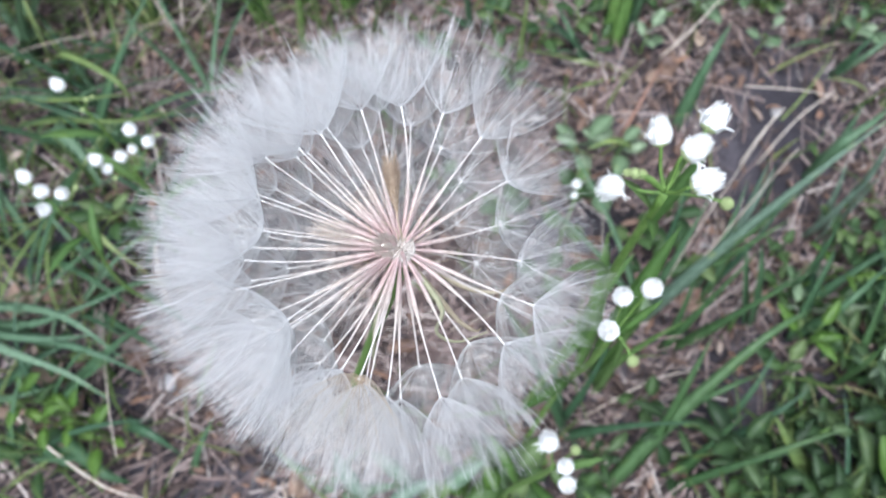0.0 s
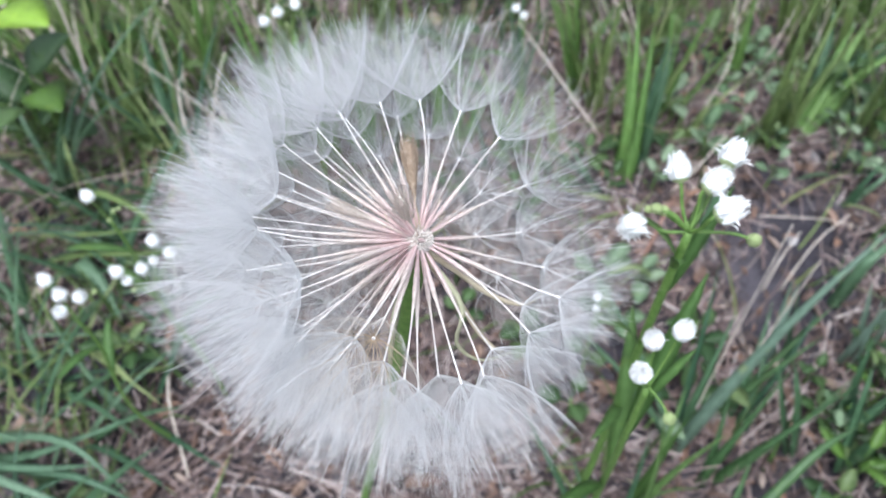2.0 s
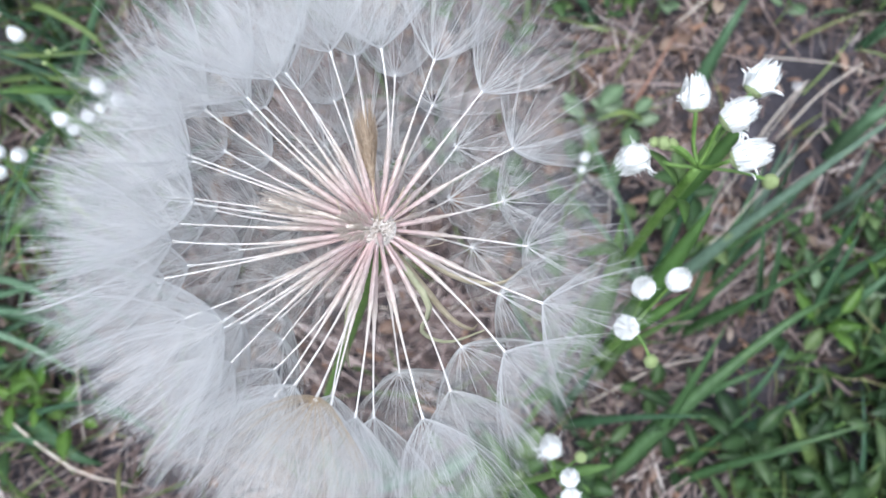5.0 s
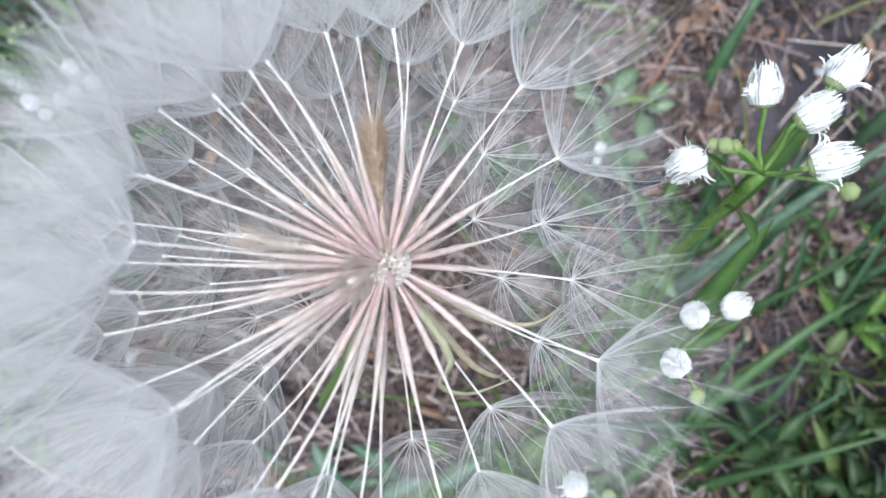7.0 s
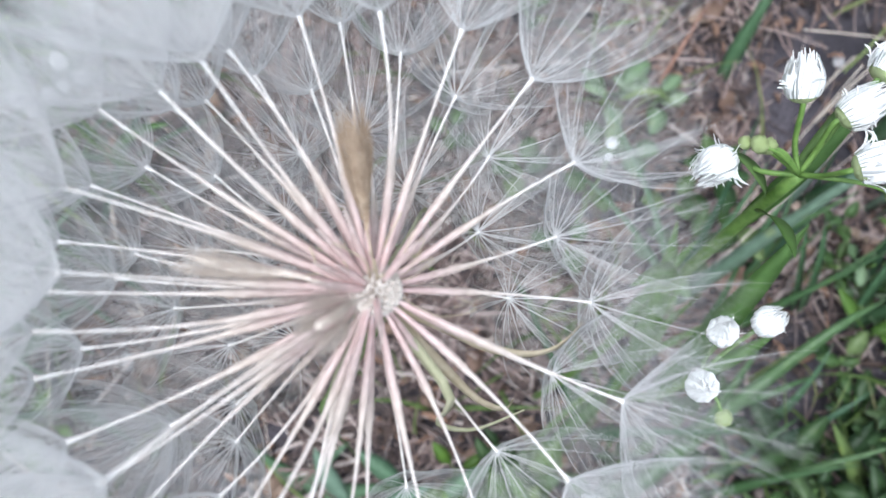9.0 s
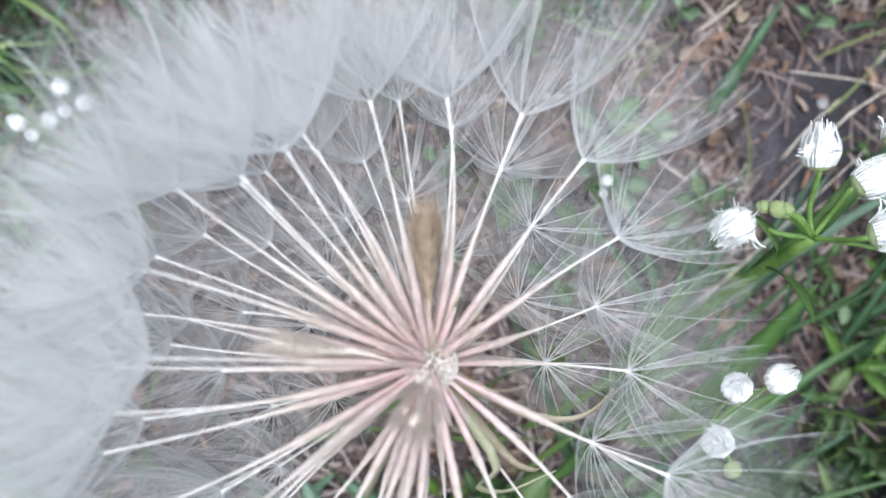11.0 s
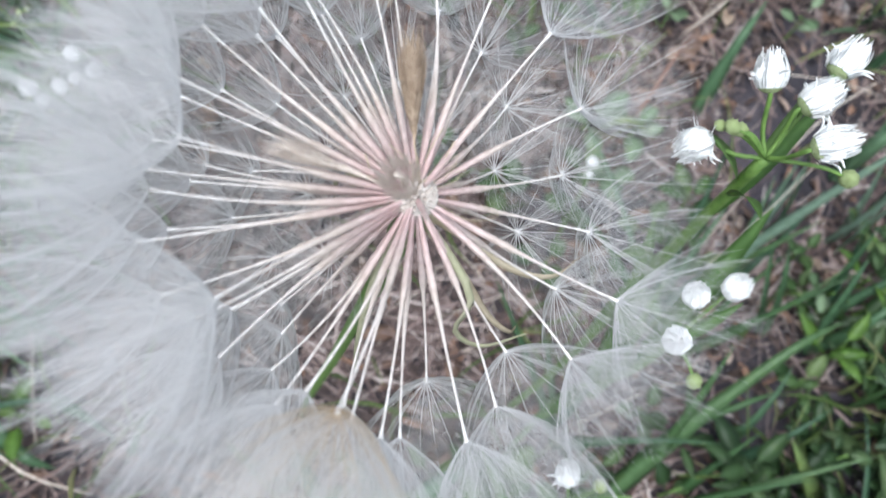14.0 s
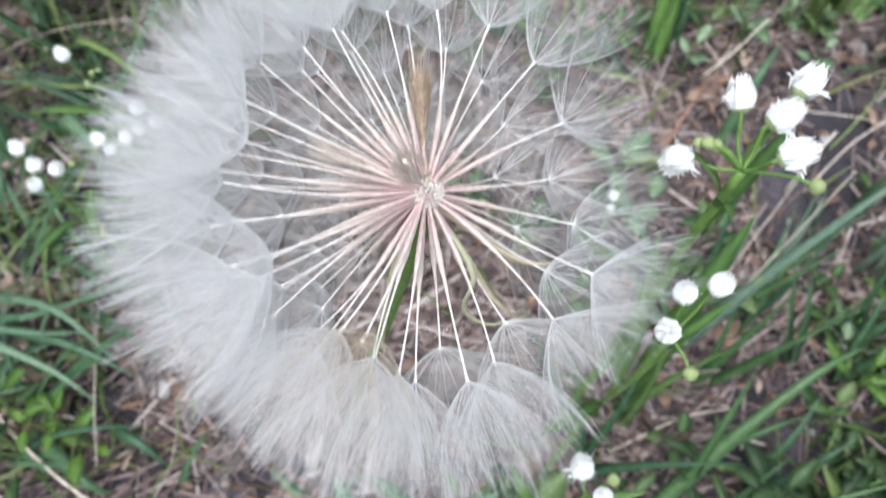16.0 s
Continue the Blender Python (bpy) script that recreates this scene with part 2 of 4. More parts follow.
def arc(base, heading, length, lean, droop, n=7, twist=0.0):
    """A line that rises from base, leaning by lean degrees from upright and drooping further along its way."""
    pts, p, h = [Vector(base)], Vector(base), heading
    for k in range(n):
        a = radians(lean + droop * ((k + 0.5) / n) ** 1.4)
        h += radians(twist) / n
        p = p + length / n * Vector((math.sin(a) * math.cos(h), math.sin(a) * math.sin(h), math.cos(a)))
        pts.append(p)
    return pts


def grass_widths(w, n):
    return [w * (0.75 + 0.25 * math.sin(math.pi * min(1, 2 * k / n))) * (1 - (k / n) ** 2.6) + 0.00015 for k in range(n + 1)]


def leaf_widths(w, n, peak=0.42):
    out = []
    for k in range(n + 1):
        u = k / n
        out.append(w * math.sin(math.pi * u ** (math.log(0.5) / math.log(peak))) ** 0.75 + 0.0002 if 0 < u < 1 else 0.0003)
    return out


rng = random.Random(7)

# ---------------------------------------------------------------- ground


def height(x, y):
    v = Vector((x, y, 0))
    return 0.010 * noise.noise(v * 6) + 0.006 * noise.noise(v * 21 + Vector((3, 1, 0))) + 0.003 * noise.noise(v * 70) - 0.006


def ground():
    half = [0.75 * k / 90 for k in range(91)]
    reach = half[-1]
    while reach < 220:
        reach = reach * 1.25 + 0.01
        half.append(reach)
    line = [-a for a in half[:0:-1]] + half
    xs, ys = line, [0.35 + a for a in line]
    verts = [(x, y, height(x, y) if abs(x) < 3 and abs(y) < 3 else -0.006) for y in ys for x in xs]
    n = len(xs)
    faces = [(j * n + i, j * n + i + 1, (j + 1) * n + i + 1, (j + 1) * n + i) for j in range(n - 1) for i in range(n - 1)]
    return tagged(put("ground", mesh("ground", verts, faces, SOIL)), "dark brown bare soil under dry litter", "ground", kind="structure")


ground()

GREEN = [(-0.36, 0.42, 0.11), (-0.17, 0.47, 0.05), (-0.07, 0.49, 0.05), (-0.33, 0.24, 0.08), (-0.34, 0.13, 0.06), (-0.27, 0.06, 0.05), (-0.34, 0.0, 0.07),
         (0.33, 0.16, 0.02), (0.38, 0.06, 0.04), (0.40, 0.24, 0.04), (0.16, 0.48, 0.04), (0.40, 0.60, 0.08),
         (-0.35, 0.62, 0.16), (-0.05, 0.68, 0.13), (0.2, 0.70, 0.12), (0.10, 0.13, 0.03), (0.44, 0.42, 0.05), (0.31, 0.09, 0.05), (0.24, 0.02, 0.05), (0.36, 0.01, 0.06), (-0.12, 0.46, 0.06)]


def green(x, y):
    return sum(math.exp(-((x - a) ** 2 + (y - b) ** 2) / (r * r)) for a, b, r in GREEN) + 0.8 * min(1, max(0, 5 * (math.hypot(x, y - 0.3) - 0.52 + 0.25 * noise.noise(Vector((x, y, 9)) * 3))))


def bare(x, y):
    return max(math.exp(-((x - a) ** 2 + (y - b) ** 2) / (r * r)) for a, b, r in ((0.305, 0.36, 0.072), (0.285, 0.30, 0.070), (0.39, 0.45, 0.04), (-0.19, 0.02, 0.018), (-0.26, 0.10, 0.03), (0.30, 0.05, 0.08), (0.36, 0.12, 0.08), (0.23, 0.08, 0.07), (-0.33, 0.22, 0.06), (0.22, 0.07, 0.03), (-0.212, 0.036, 0.016)))


def soft_spot():
    """A place in the clearing: even in its middle, thinning outward."""
    while True:
        x, y = rng.uniform(-1.6, 1.6), rng.uniform(-1.2, 2.0)
        out = math.hypot(x, 0.95 * (y - 0.36)) + 0.2 * noise.noise(Vector((x, y, 5)) * 2.5)
        if rng.random() < max(0.03, min(1, 2.2 - 2.6 * out)):
            return x, y


def straw_mat():
    s = Shape()
    while len(s.f) < 216000:
        x, y = soft_spot()
        patch = noise.noise(Vector((x, y, 2)) * 11)
        sparse = 0.35 if x < -0.08 and y < 0.3 else 0.62 if x > 0.17 and y < 0.11 else 0
        if rng.random() < max(min(0.94, 1.15 * bare(x, y)), 0.12 - 1.4 * patch, sparse):
            continue
        h, l, w = 2.2 * noise.noise(Vector((x, y, 7)) * 5) + rng.gauss(0.9, 0.75), rng.choice((0.02, 0.035, 0.05, 0.08)) * rng.uniform(0.6, 1.4), rng.choice((0.0005, 0.0008, 0.0012, 0.0019)) * rng.uniform(0.8, 1.2)
        d, bend = Vector((math.cos(h), math.sin(h), rng.gauss(0, 0.10))), rng.gauss(0, 0.15)
        side = Vector((-d.y, d.x, 0)).normalized()
        z = height(x, y) + abs(rng.gauss(0, 0.006)) + 0.001
        pts = []
        for k in range(4):
            u = k / 3 - 0.5
            pts.append(Vector((x, y, z)) + d * (l * u) + side * (bend * l * (u * u)))
        verts, faces = [], []
        for k, p in enumerate(pts):
            verts += [p - side * w / 2, p + Vector((0, 0, w * 0.5)), p + side * w / 2]
            if k:
                a = 3 * k
                faces += [(a - 3, a - 2, a + 1, a), (a - 2, a - 1, a + 2, a + 1)]
        s.add(verts, faces)
    return tagged(put("dry_straw", s.mesh("dry_straw", STRAW)), "matted dry straw and dead grass over the soil", "straw", kind="stuff")


rng.seed(21)
straw_mat()


def litter():
    s = Shape()
    for _ in range(13000):
        x, y = soft_spot()
        if rng.random() < 0.7 * bare(x, y):
            continue
        l, w, h = 0.005 + 0.017 * rng.random() ** 1.8, rng.uniform(0.002, 0.009), rng.uniform(0, 6.28)
        p0 = Vector((x, y, height(x, y) + rng.uniform(0.001, 0.008)))
        d = Vector((math.cos(h), math.sin(h), rng.gauss(0, 0.3)))
        pts = [p0 + d * (l * k / 3) + Vector((0, 0, 0.003 * math.sin(k))) for k in range(4)]
        s.add(*strap(pts, [w * rng.uniform(0.1, 0.7), w * rng.uniform(0.6, 1), w * rng.uniform(0.4, 1), w * rng.uniform(0.05, 0.5)], rng.uniform(-0.8, 0.9), Vector((rng.gauss(0, 0.4), rng.gauss(0, 0.4), 1))))
    return tagged(put("leaf_litter", s.mesh("leaf_litter", LITTER)), "small brown scraps of dead leaves", "leaf litter", kind="stuff")


rng.seed(22)
litter()


def grass_field():
    s = Shape()
    made = 0
    while made < 12300:
        x, y = rng.uniform(-1.5, 1.5), rng.uniform(-1.1, 1.9)
        out = math.hypot(x, y - 0.4)
        if rng.random() > (0.05 + 0.85 * min(1, green(x, y))) * min(1, max(0, 2.4 - 1.7 * out)):
            continue
        near = y < 0.42
        l = rng.uniform(0.03, 0.10) if near else rng.uniform(0.05, 0.15)
        w = rng.uniform(0.0015, 0.0042)
        pts = arc((x, y, height(x, y) - 0.002), rng.uniform(0, 6.28), l, rng.uniform(5, 50), rng.uniform(10, 80), 4, rng.gauss(0, 25))
        s.add(*strap(pts, grass_widths(w, 4), rng.uniform(0.1, 0.6)))
        made += 1
    return tagged(put("grass", s.mesh("grass", GRASS)), "sparse green grass growing through dry litter", "grass", kind="stuff")


rng.seed(23)
grass_field()


def meadow():
    """Rougher grass and straw that carry the clearing on, thinning outward."""
    s = Shape()
    made = 0
    while made < 8000:
        h, r = rng.uniform(0, 6.2832), 0.75 + abs(rng.gauss(0, 2.0))
        x, y = r * math.cos(h), 0.4 + r * math.sin(h)
        if r < 1.3 and rng.random() > (r - 0.75) / 0.55 or noise.noise(Vector((x, y, 4)) * 1.1) < rng.gauss(-0.15, 0.15):
            continue
        l, w = rng.uniform(0.07, 0.22), rng.uniform(0.004, 0.009)
        pts = arc((x, y, height(x, y) - 0.004 if abs(x) < 3 and abs(y) < 3 else -0.01), rng.uniform(0, 6.28), l, rng.uniform(5, 50), rng.uniform(10, 70), 3)
        s.add(*strap(pts, grass_widths(w, 3), 0.3))
        made += 1
    return tagged(put("meadow_grass", s.mesh("meadow_grass", GRASS)), "rough green grass around the clearing", "grass", kind="stuff")


rng.seed(24)
meadow()

# ---------------------------------------------------------------- salsify seed head
C = Vector((-0.0101, 0.0608, 0.4183))
ROOT = Vector((-0.080, 0.070, -0.004))


def between(u, stops):
    """Smooth value at u from rows of place and value."""
    for (a, p), (b, q) in zip(stops, stops[1:]):
        if u <= b:
            t = (u - a) / (b - a)
            return p + (q - p) * t * t * (3 - 2 * t)
    return stops[-1][1]


def achene_mesh(bend, seed, length=0.035):
    """A ribbed, warty seed body on a pale knob, drawn out into a slender beak that ends in a small disc."""
    r = random.Random(seed)
    n, sides = 64, 12
    waist = r.uniform(0.45, 0.52)
    girth = [(0, 0.00034), (0.02, 0.00042), (0.05, 0.00030), (0.22, 0.00046), (waist - 0.12, 0.00052), (waist, 0.00029), (waist + 0.16, 0.00018), (0.93, 0.00017), (0.975, 0.00025), (1.0, 0.00040)]
    verts, faces = [], []
    for k in range(n + 1):
        u = k / n
        rad = between(u, girth)
        off = bend * 4 * u * (1 - u)
        for i in range(sides):
            a = 2 * math.pi * i / sides
            rr = rad
            if 0.06 < u < waist + 0.05:
                rib = 0.10 * math.cos(5 * a)
                wart = r.uniform(-0.05, 0.34) * (1 if (i + k) % 2 else -0.35) * (0.35 + 0.65 * min(1, u / 0.3))
                rr *= 1 + rib + wart
            verts.append((off + rr * math.cos(a), rr * math.sin(a), 0.0022 + (length - 0.0022) * u))
    for k in range(n):
        for i in range(sides):
            j = (i + 1) % sides
            faces.append((k * sides + i, k * sides + j, (k + 1) * sides + j, (k + 1) * sides + i))
    faces += [tuple(range(sides))[::-1], tuple(n * sides + i for i in range(sides))]
    return mesh("achene", verts, faces, ACHENE)


def pappus_mesh(seed, mat, rays=20, barbs=235, size=0.0315, th0=64.0, th1=21.0, hair=0.0000031, curl=0.68, veil=0.80, stray=6.5, ray=0.00018):
    """A parachute: stiff rays that rise from one point as a bowl, each feathered on both sides with
    fine barbs that slant outward to the next ray and close the bowl to a veil; the tips stay free."""
    g = np.random.default_rng(seed)
    steps = 33
    s = np.linspace(0, 1, steps)

    def profile(t1, scale):
        th = np.radians(th0 + (t1 - th0) * s ** curl)
        ds = scale / (steps - 1)
        return np.r_[0, np.cumsum(np.sin(th[1:]) * ds)], np.r_[0, np.cumsum(np.cos(th[1:]) * ds)]

    az = (np.arange(rays) + g.uniform(-0.38, 0.38, rays)) / rays * 2 * np.pi
    lop = g.uniform(0, 2 * np.pi)
    prof = [profile(th1 + 7 * np.cos(a - lop) + g.normal(0, stray), size * g.uniform(0.76, 1.13)) for a in az]
    verts, faces = [], []

    def ribbon(pts, widths, up):
        k0 = len(verts)
        d = np.gradient(pts, axis=0)
        side = np.cross(d, up)
        side /= np.linalg.norm(side, axis=1)[:, None] + 1e-12
        for p, q, w in zip(pts, side, widths):
            verts.append(tuple(p - q * w / 2))
            verts.append(tuple(p + q * w / 2))
        for k in range(len(pts) - 1):
            a = k0 + 2 * k
            faces.append((a, a + 1, a + 3, a + 2))

    pick = np.linspace(0, steps - 1, 10).astype(int)
    for a, (r, z) in zip(az, prof):
        wob = a + 0.02 * np.sin(s * 4 + g.uniform(0, 6)) * s
        pts = np.c_[r * np.cos(wob), r * np.sin(wob), z][pick]
        w = ray * (1 - 0.94 * s[pick] ** 0.8)
        ribbon(pts, w, np.c_[np.cos(wob), np.sin(wob), -0.6 * np.ones(steps)][pick])
        ribbon(pts, w, np.c_[-np.sin(wob), np.cos(wob), 0 * s][pick])
    grid_r = np.array([p[0] for p in prof])
    grid_z = np.array([p[1] for p in prof])
    n = rays * 2 * barbs
    k = np.repeat(np.arange(rays), 2 * barbs)
    way = np.tile(np.repeat((-1, 1), barbs), rays)
    nb = (k + way) % rays
    gap = ((az[nb] - az[k] + np.pi) % (2 * np.pi)) - np.pi
    s0 = np.tile(0.10 + veil * np.linspace(0, 1, barbs) ** (0.85 + 1.6 * (0.86 - veil)), 2 * rays) + g.uniform(-0.004, 0.004, n)
    # long and slanting in the bowl, short and close to the ray towards its free tip
    reach = np.clip((veil + 0.16 - s0) / 0.42, 0.10, 1.0) * g.uniform(0.75, 1.05, n)
    s1 = np.clip(s0 + (0.09 + 0.07 * s0) * g.uniform(0.8, 1.2, n), 0, 1)
    ends = []
    for f, ss in ((0 * reach, s0), (reach, s1)):
        i0 = np.clip(ss * (steps - 1), 0, steps - 1.001)
        lo = i0.astype(int)
        u = i0 - lo
        at = [(q[k, lo] * (1 - u) + q[k, lo + 1] * u) * (1 - f) + (q[nb, lo] * (1 - u) + q[nb, lo + 1] * u) * f for q in (grid_r, grid_z)]
        a = az[k] + gap * f
        ends.append(np.c_[at[0] * np.cos(a), at[0] * np.sin(a), at[1]] + g.normal(0, 0.00012, (n, 3)))
    d = ends[1] - ends[0]
    out = np.c_[np.cos(az[k]), np.sin(az[k]), -0.5 * np.ones(n)] + g.normal(0, 0.35, (n, 3))
    side = np.cross(d, out)
    side *= hair / (np.linalg.norm(side, axis=1)[:, None] + 1e-12)
    k0 = len(verts)
    veil = np.stack([ends[0] - side, ends[0] + side, ends[1] + 0.6 * side, ends[1] - 0.6 * side], 1).reshape(-1, 3)
    verts.extend(map(tuple, veil))
    faces.extend((k0 + 4 * m, k0 + 4 * m + 1, k0 + 4 * m + 2, k0 + 4 * m + 3) for m in range(n))
    return mesh("pappus", verts, faces, mat, smooth=False)


def aim(direction, roll):
    return Vector(direction).to_track_quat("Z", "Y").to_matrix().to_4x4() @ Matrix.Rotation(roll, 4, "Z")


def unit(azimuth, elevation):
    a, e = radians(azimuth), radians(elevation)
    return Vector((math.cos(e) * math.cos(a), math.cos(e) * math.sin(a), math.sin(e)))


# azimuth and elevation of the seeds on the head, in degrees, and their lengths in millimetres
SEEDS_FAR_SIDE = [(99.7, 6.3, 36.2), (87.3, -5.0, 35.6), (72.9, -14.5, 34.2), (110.1, -9.8, 32.9), (121.4, 9.7, 31.8), (107.2, 26.6, 34.1), (124.5, 25.5, 33.4), (142.9, 35.8, 34.1),
                  (151.3, 22.7, 38.0), (140.5, 13.4, 33.4), (152.2, -3.8, 36.1), (143.7, -13.4, 30.5), (89.6, 25.9, 33.8), (55.2, 5.3, 34.7), (37.5, -10.2, 34.3), (58.3, -26.0, 31.9),
                  (71.9, 16.8, 34.3), (99.0, -28.9, 33.2), (133.3, 1.3, 34.7), (132.2, 42.9, 34.1), (119.6, -28.5, 32.5), (82.9, -45.0, 30.7), (135.4, -41.6, 31.5), (107.3, -50.9, 30.9)]
SEEDS_LEFT = [(169.4, 31.2, 36.6), (162.1, 6.0, 37.7), (173.8, 5.8, 38.9), (176.9, -8.5, 35.5), (-174.4, 16.6, 37.5), (-166.6, 1.2, 36.1), (-160.9, 10.6, 39.5),
              (-148.2, -17.9, 33.6), (-164.6, 27.1, 37.9), (-149.3, 8.8, 38.5), (-150.0, -24.1, 35.3), (162.6, -27.6, 33.5), (-172.0, 37.6, 36.0), (-179.8, -26.4, 33.8),
              (155.7, -47.3, 31.7), (-169.7, -42.2, 32.4), (-148.9, -39.8, 32.7), (170.1, -12.5, 35.2), (-137.6, -33.7, 33.0), (-172.0, -60.7, 30.7)]
SEEDS_NEAR_SIDE = [(44.6, -43.0, 26.6), (-80.6, -42.5, 33.2), (-74.8, -3.8, 36.6), (-63.3, -20.7, 34.7), (-42.4, -7.6, 33.7), (-17.8, -33.6, 31.4), (5.2, -29.1, 35.2), (-21.2, -10.0, 35.1),
                   (25.8, -28.1, 31.9), (-48.2, -37.1, 31.9), (13.7, -51.4, 31.7), (-133.8, 0.3, 36.4), (-133.8, 31.6, 37.3), (-110.0, 18.4, 35.4), (-101.2, 26.3, 39.0), (-99.9, 10.4, 35.3),
                   (-93.6, 2.0, 35.8), (-89.5, -11.4, 35.6), (-137.7, 18.4, 36.9), (-116.5, 5.0, 36.5), (-106.0, -24.0, 34.3), (-128.1, -20.0, 34.6)]


def salsify():
    top = thing("salsify_seed_head", ROOT, "ripe salsify seed head with grey-white silky parachutes, green stem", "seed head")
    c = C - ROOT
    under = c - Vector((0.0006, 0, 0.003))
    pts = curve_points([Vector((0, 0, 0)), Vector((0.018, -0.004, 0.12)), Vector((0.046, -0.009, 0.28)), under - Vector((0.004, 0.0, 0.03)), under], 30)
    radii = [0.0019 + (0.0011 * ((k - 20) / 10) if k > 20 else 0) for k in range(31)]
    st = Shape()
    st.add(*tube(pts, radii, 10))
    put("stem", st.mesh("stem", STEM), top, label="hollow green stem thickened under the head")
    # receptacle, a dotted dome
    bm = bmesh.new()
    bmesh.ops.create_icosphere(bm, subdivisions=5, radius=1.0)
    golden = math.pi * (3 - math.sqrt(5))
    dots = [Vector((math.sqrt(1 - z * z) * math.cos(golden * i), math.sqrt(1 - z * z) * math.sin(golden * i), z)) for i in range(170) for z in [1 - 2 * (i + 0.5) / 170]]
    tree_pts = np.array([tuple(d) for d in dots])
    for v in bm.verts:
        near = float((tree_pts @ np.array(v.co)).max())
        dist = math.acos(min(1, near))
        v.co *= 0.0035 * (1.0 - 0.40 * math.exp(-(dist / 0.078) ** 2) + 0.03 * math.exp(-((dist - 0.14) / 0.04) ** 2))
        v.co.z *= 0.92
    me = bpy.data.meshes.new("receptacle")
    bm.to_mesh(me)
    bm.free()
    me.materials.append(RECEPTACLE)
    put("receptacle", me, top, Matrix.Translation(c), "pale dotted receptacle dome")
    # bracts, reflexed below the head
    bracts = [([(-0.0005, 0.0495, 0.408), (-0.0018, 0.0461, 0.395), (0.0040, 0.0455, 0.386), (0.0125, 0.0490, 0.383)], 0.0017, BRACT),
              ([(-0.002, 0.0585, 0.409), (0.0050, 0.0565, 0.402), (0.0118, 0.0565, 0.396), (0.0170, 0.0585, 0.392), (0.0211, 0.0625, 0.3905)], 0.0022, BRACT_DRY),
              ([(-0.0160, 0.0500, 0.405), (-0.0190, 0.0440, 0.385), (-0.0200, 0.0420, 0.368)], 0.0026, BRACT),
              ([(-0.0020, 0.0540, 0.404), (0.0040, 0.0500, 0.392), (0.0090, 0.0490, 0.384), (0.0110, 0.0510, 0.380)], 0.0020, BRACT_DRY),
              ([(-0.0180, 0.0680, 0.408), (-0.0250, 0.0740, 0.392), (-0.0270, 0.0760, 0.378)], 0.0026, BRACT),
              ([(-0.0070, 0.0700, 0.408), (-0.0050, 0.0800, 0.394), (-0.0040, 0.0820, 0.378)], 0.0024, BRACT)]
    for ctrl, wide, mat in bracts:
        pts = curve_points([under + Vector((0, 0, 0.0005))] + [Vector(q) - ROOT for q in ctrl], 14)
        b = Shape()
        b.add(*strap(pts, [0.72 * wide * (1 - (k / 14) ** 1.4) + 0.0003 for k in range(15)], 0.3, Vector((0.3, -0.6, 1))))
        put("bract", b.mesh("bract", mat), top, label="dry curled bract" if mat is BRACT_DRY else "green pointed bract")
    shapes = [achene_mesh(bend, n) for n, bend in enumerate((0.0005, 0.0014, -0.0010, 0.0018, -0.0004, 0.0009))]
    down = [pappus_mesh(n, PAPPUS, size=sz, th1=th) for n, (sz, th) in enumerate(((0.0248, 11), (0.0258, 8), (0.0240, 15), (0.0250, 9), (0.0254, 13)))]
    thin = [pappus_mesh(n + 11, PAPPUS, size=sz, rays=19, th1=th, hair=0.0000034, curl=0.95, veil=0.68, stray=8.0, ray=0.00020) for n, (sz, th) in enumerate(((0.0242, 31), (0.0255, 26), (0.0236, 35)))]
    inner = [pappus_mesh(n + 15, PAPPUS, size=sz, rays=19, th1=th, hair=0.0000050, curl=0.8, veil=0.74, stray=6.0, ray=0.00018) for n, (sz, th) in enumerate(((0.0262, 26), (0.0274, 21), (0.0256, 29)))]
    tan = pappus_mesh(31, PAPPUS_TAN, th1=14.0, size=0.0275)
    for az, el, l in SEEDS_FAR_SIDE + SEEDS_LEFT + SEEDS_NEAR_SIDE:
        m = Matrix.Translation(c) @ aim(unit(az, el), rng.uniform(0, 6.28))
        sd = put("seed", rng.choice(shapes), top, m @ Matrix.Diagonal((1, 1, l / 35, 1)))
        silky = tan if az == -101.2 else rng.choice(thin if -62 < az < 75 and el < 0 else inner if el < -20 or el > 22 else down)
        put("pappus", silky, sd, Matrix.Diagonal((1, 1, 35 / l, 1)) @ Matrix.Translation((0, 0, l / 1000 - 0.0004)) @ Matrix.Rotation(rng.uniform(0, 6.28), 4, "Z") @ Matrix.Rotation(radians(rng.gauss(0, 5)), 4, "X"))
    # seeds that have lost their parachutes
    for az, el, a, b, fat, brown in ((97, 48, 0.010, 0.022, 1.25, BROWN), (182, 40, 0.013, 0.023, 1.0, TAN), (-101, 71, 0.015, 0.030, 1.7, TAN)):
        bare_seed, brush = Shape(), Shape()
        n = 10
        line = [Vector((0.0003 * math.sin(k), 0, 0.0025 + (b - 0.0025) * k / n)) for k in range(n + 1)]
        bare_seed.add(*tube(line, [0.00020 + 0.00035 * math.sin(math.pi * min(1, max(0, k / n - 0.3) / 0.72)) for k in range(n + 1)], 7))
        for _ in range(int(420 if brown is BROWN else 160 * fat)):
            t, l, h = rng.uniform(0, 0.8), rng.uniform(0.003, 0.006), rng.uniform(0, 6.28)
            z, w = a + (b - a) * t, fat * 0.0005 + fat * 0.0011 * math.sin(math.pi * t)
            p, q = Vector((w * 0.6 * math.cos(h), w * 0.6 * math.sin(h), z)), Vector((w * 1.05 * math.cos(h), w * 1.05 * math.sin(h), z + l))
            brush.add(*strap([p, p.lerp(q, 0.5) * 1.0, q], [0.00010, 0.00012, 0.00003], 0.2, Vector((math.cos(h), math.sin(h), 0)), 0.00003))
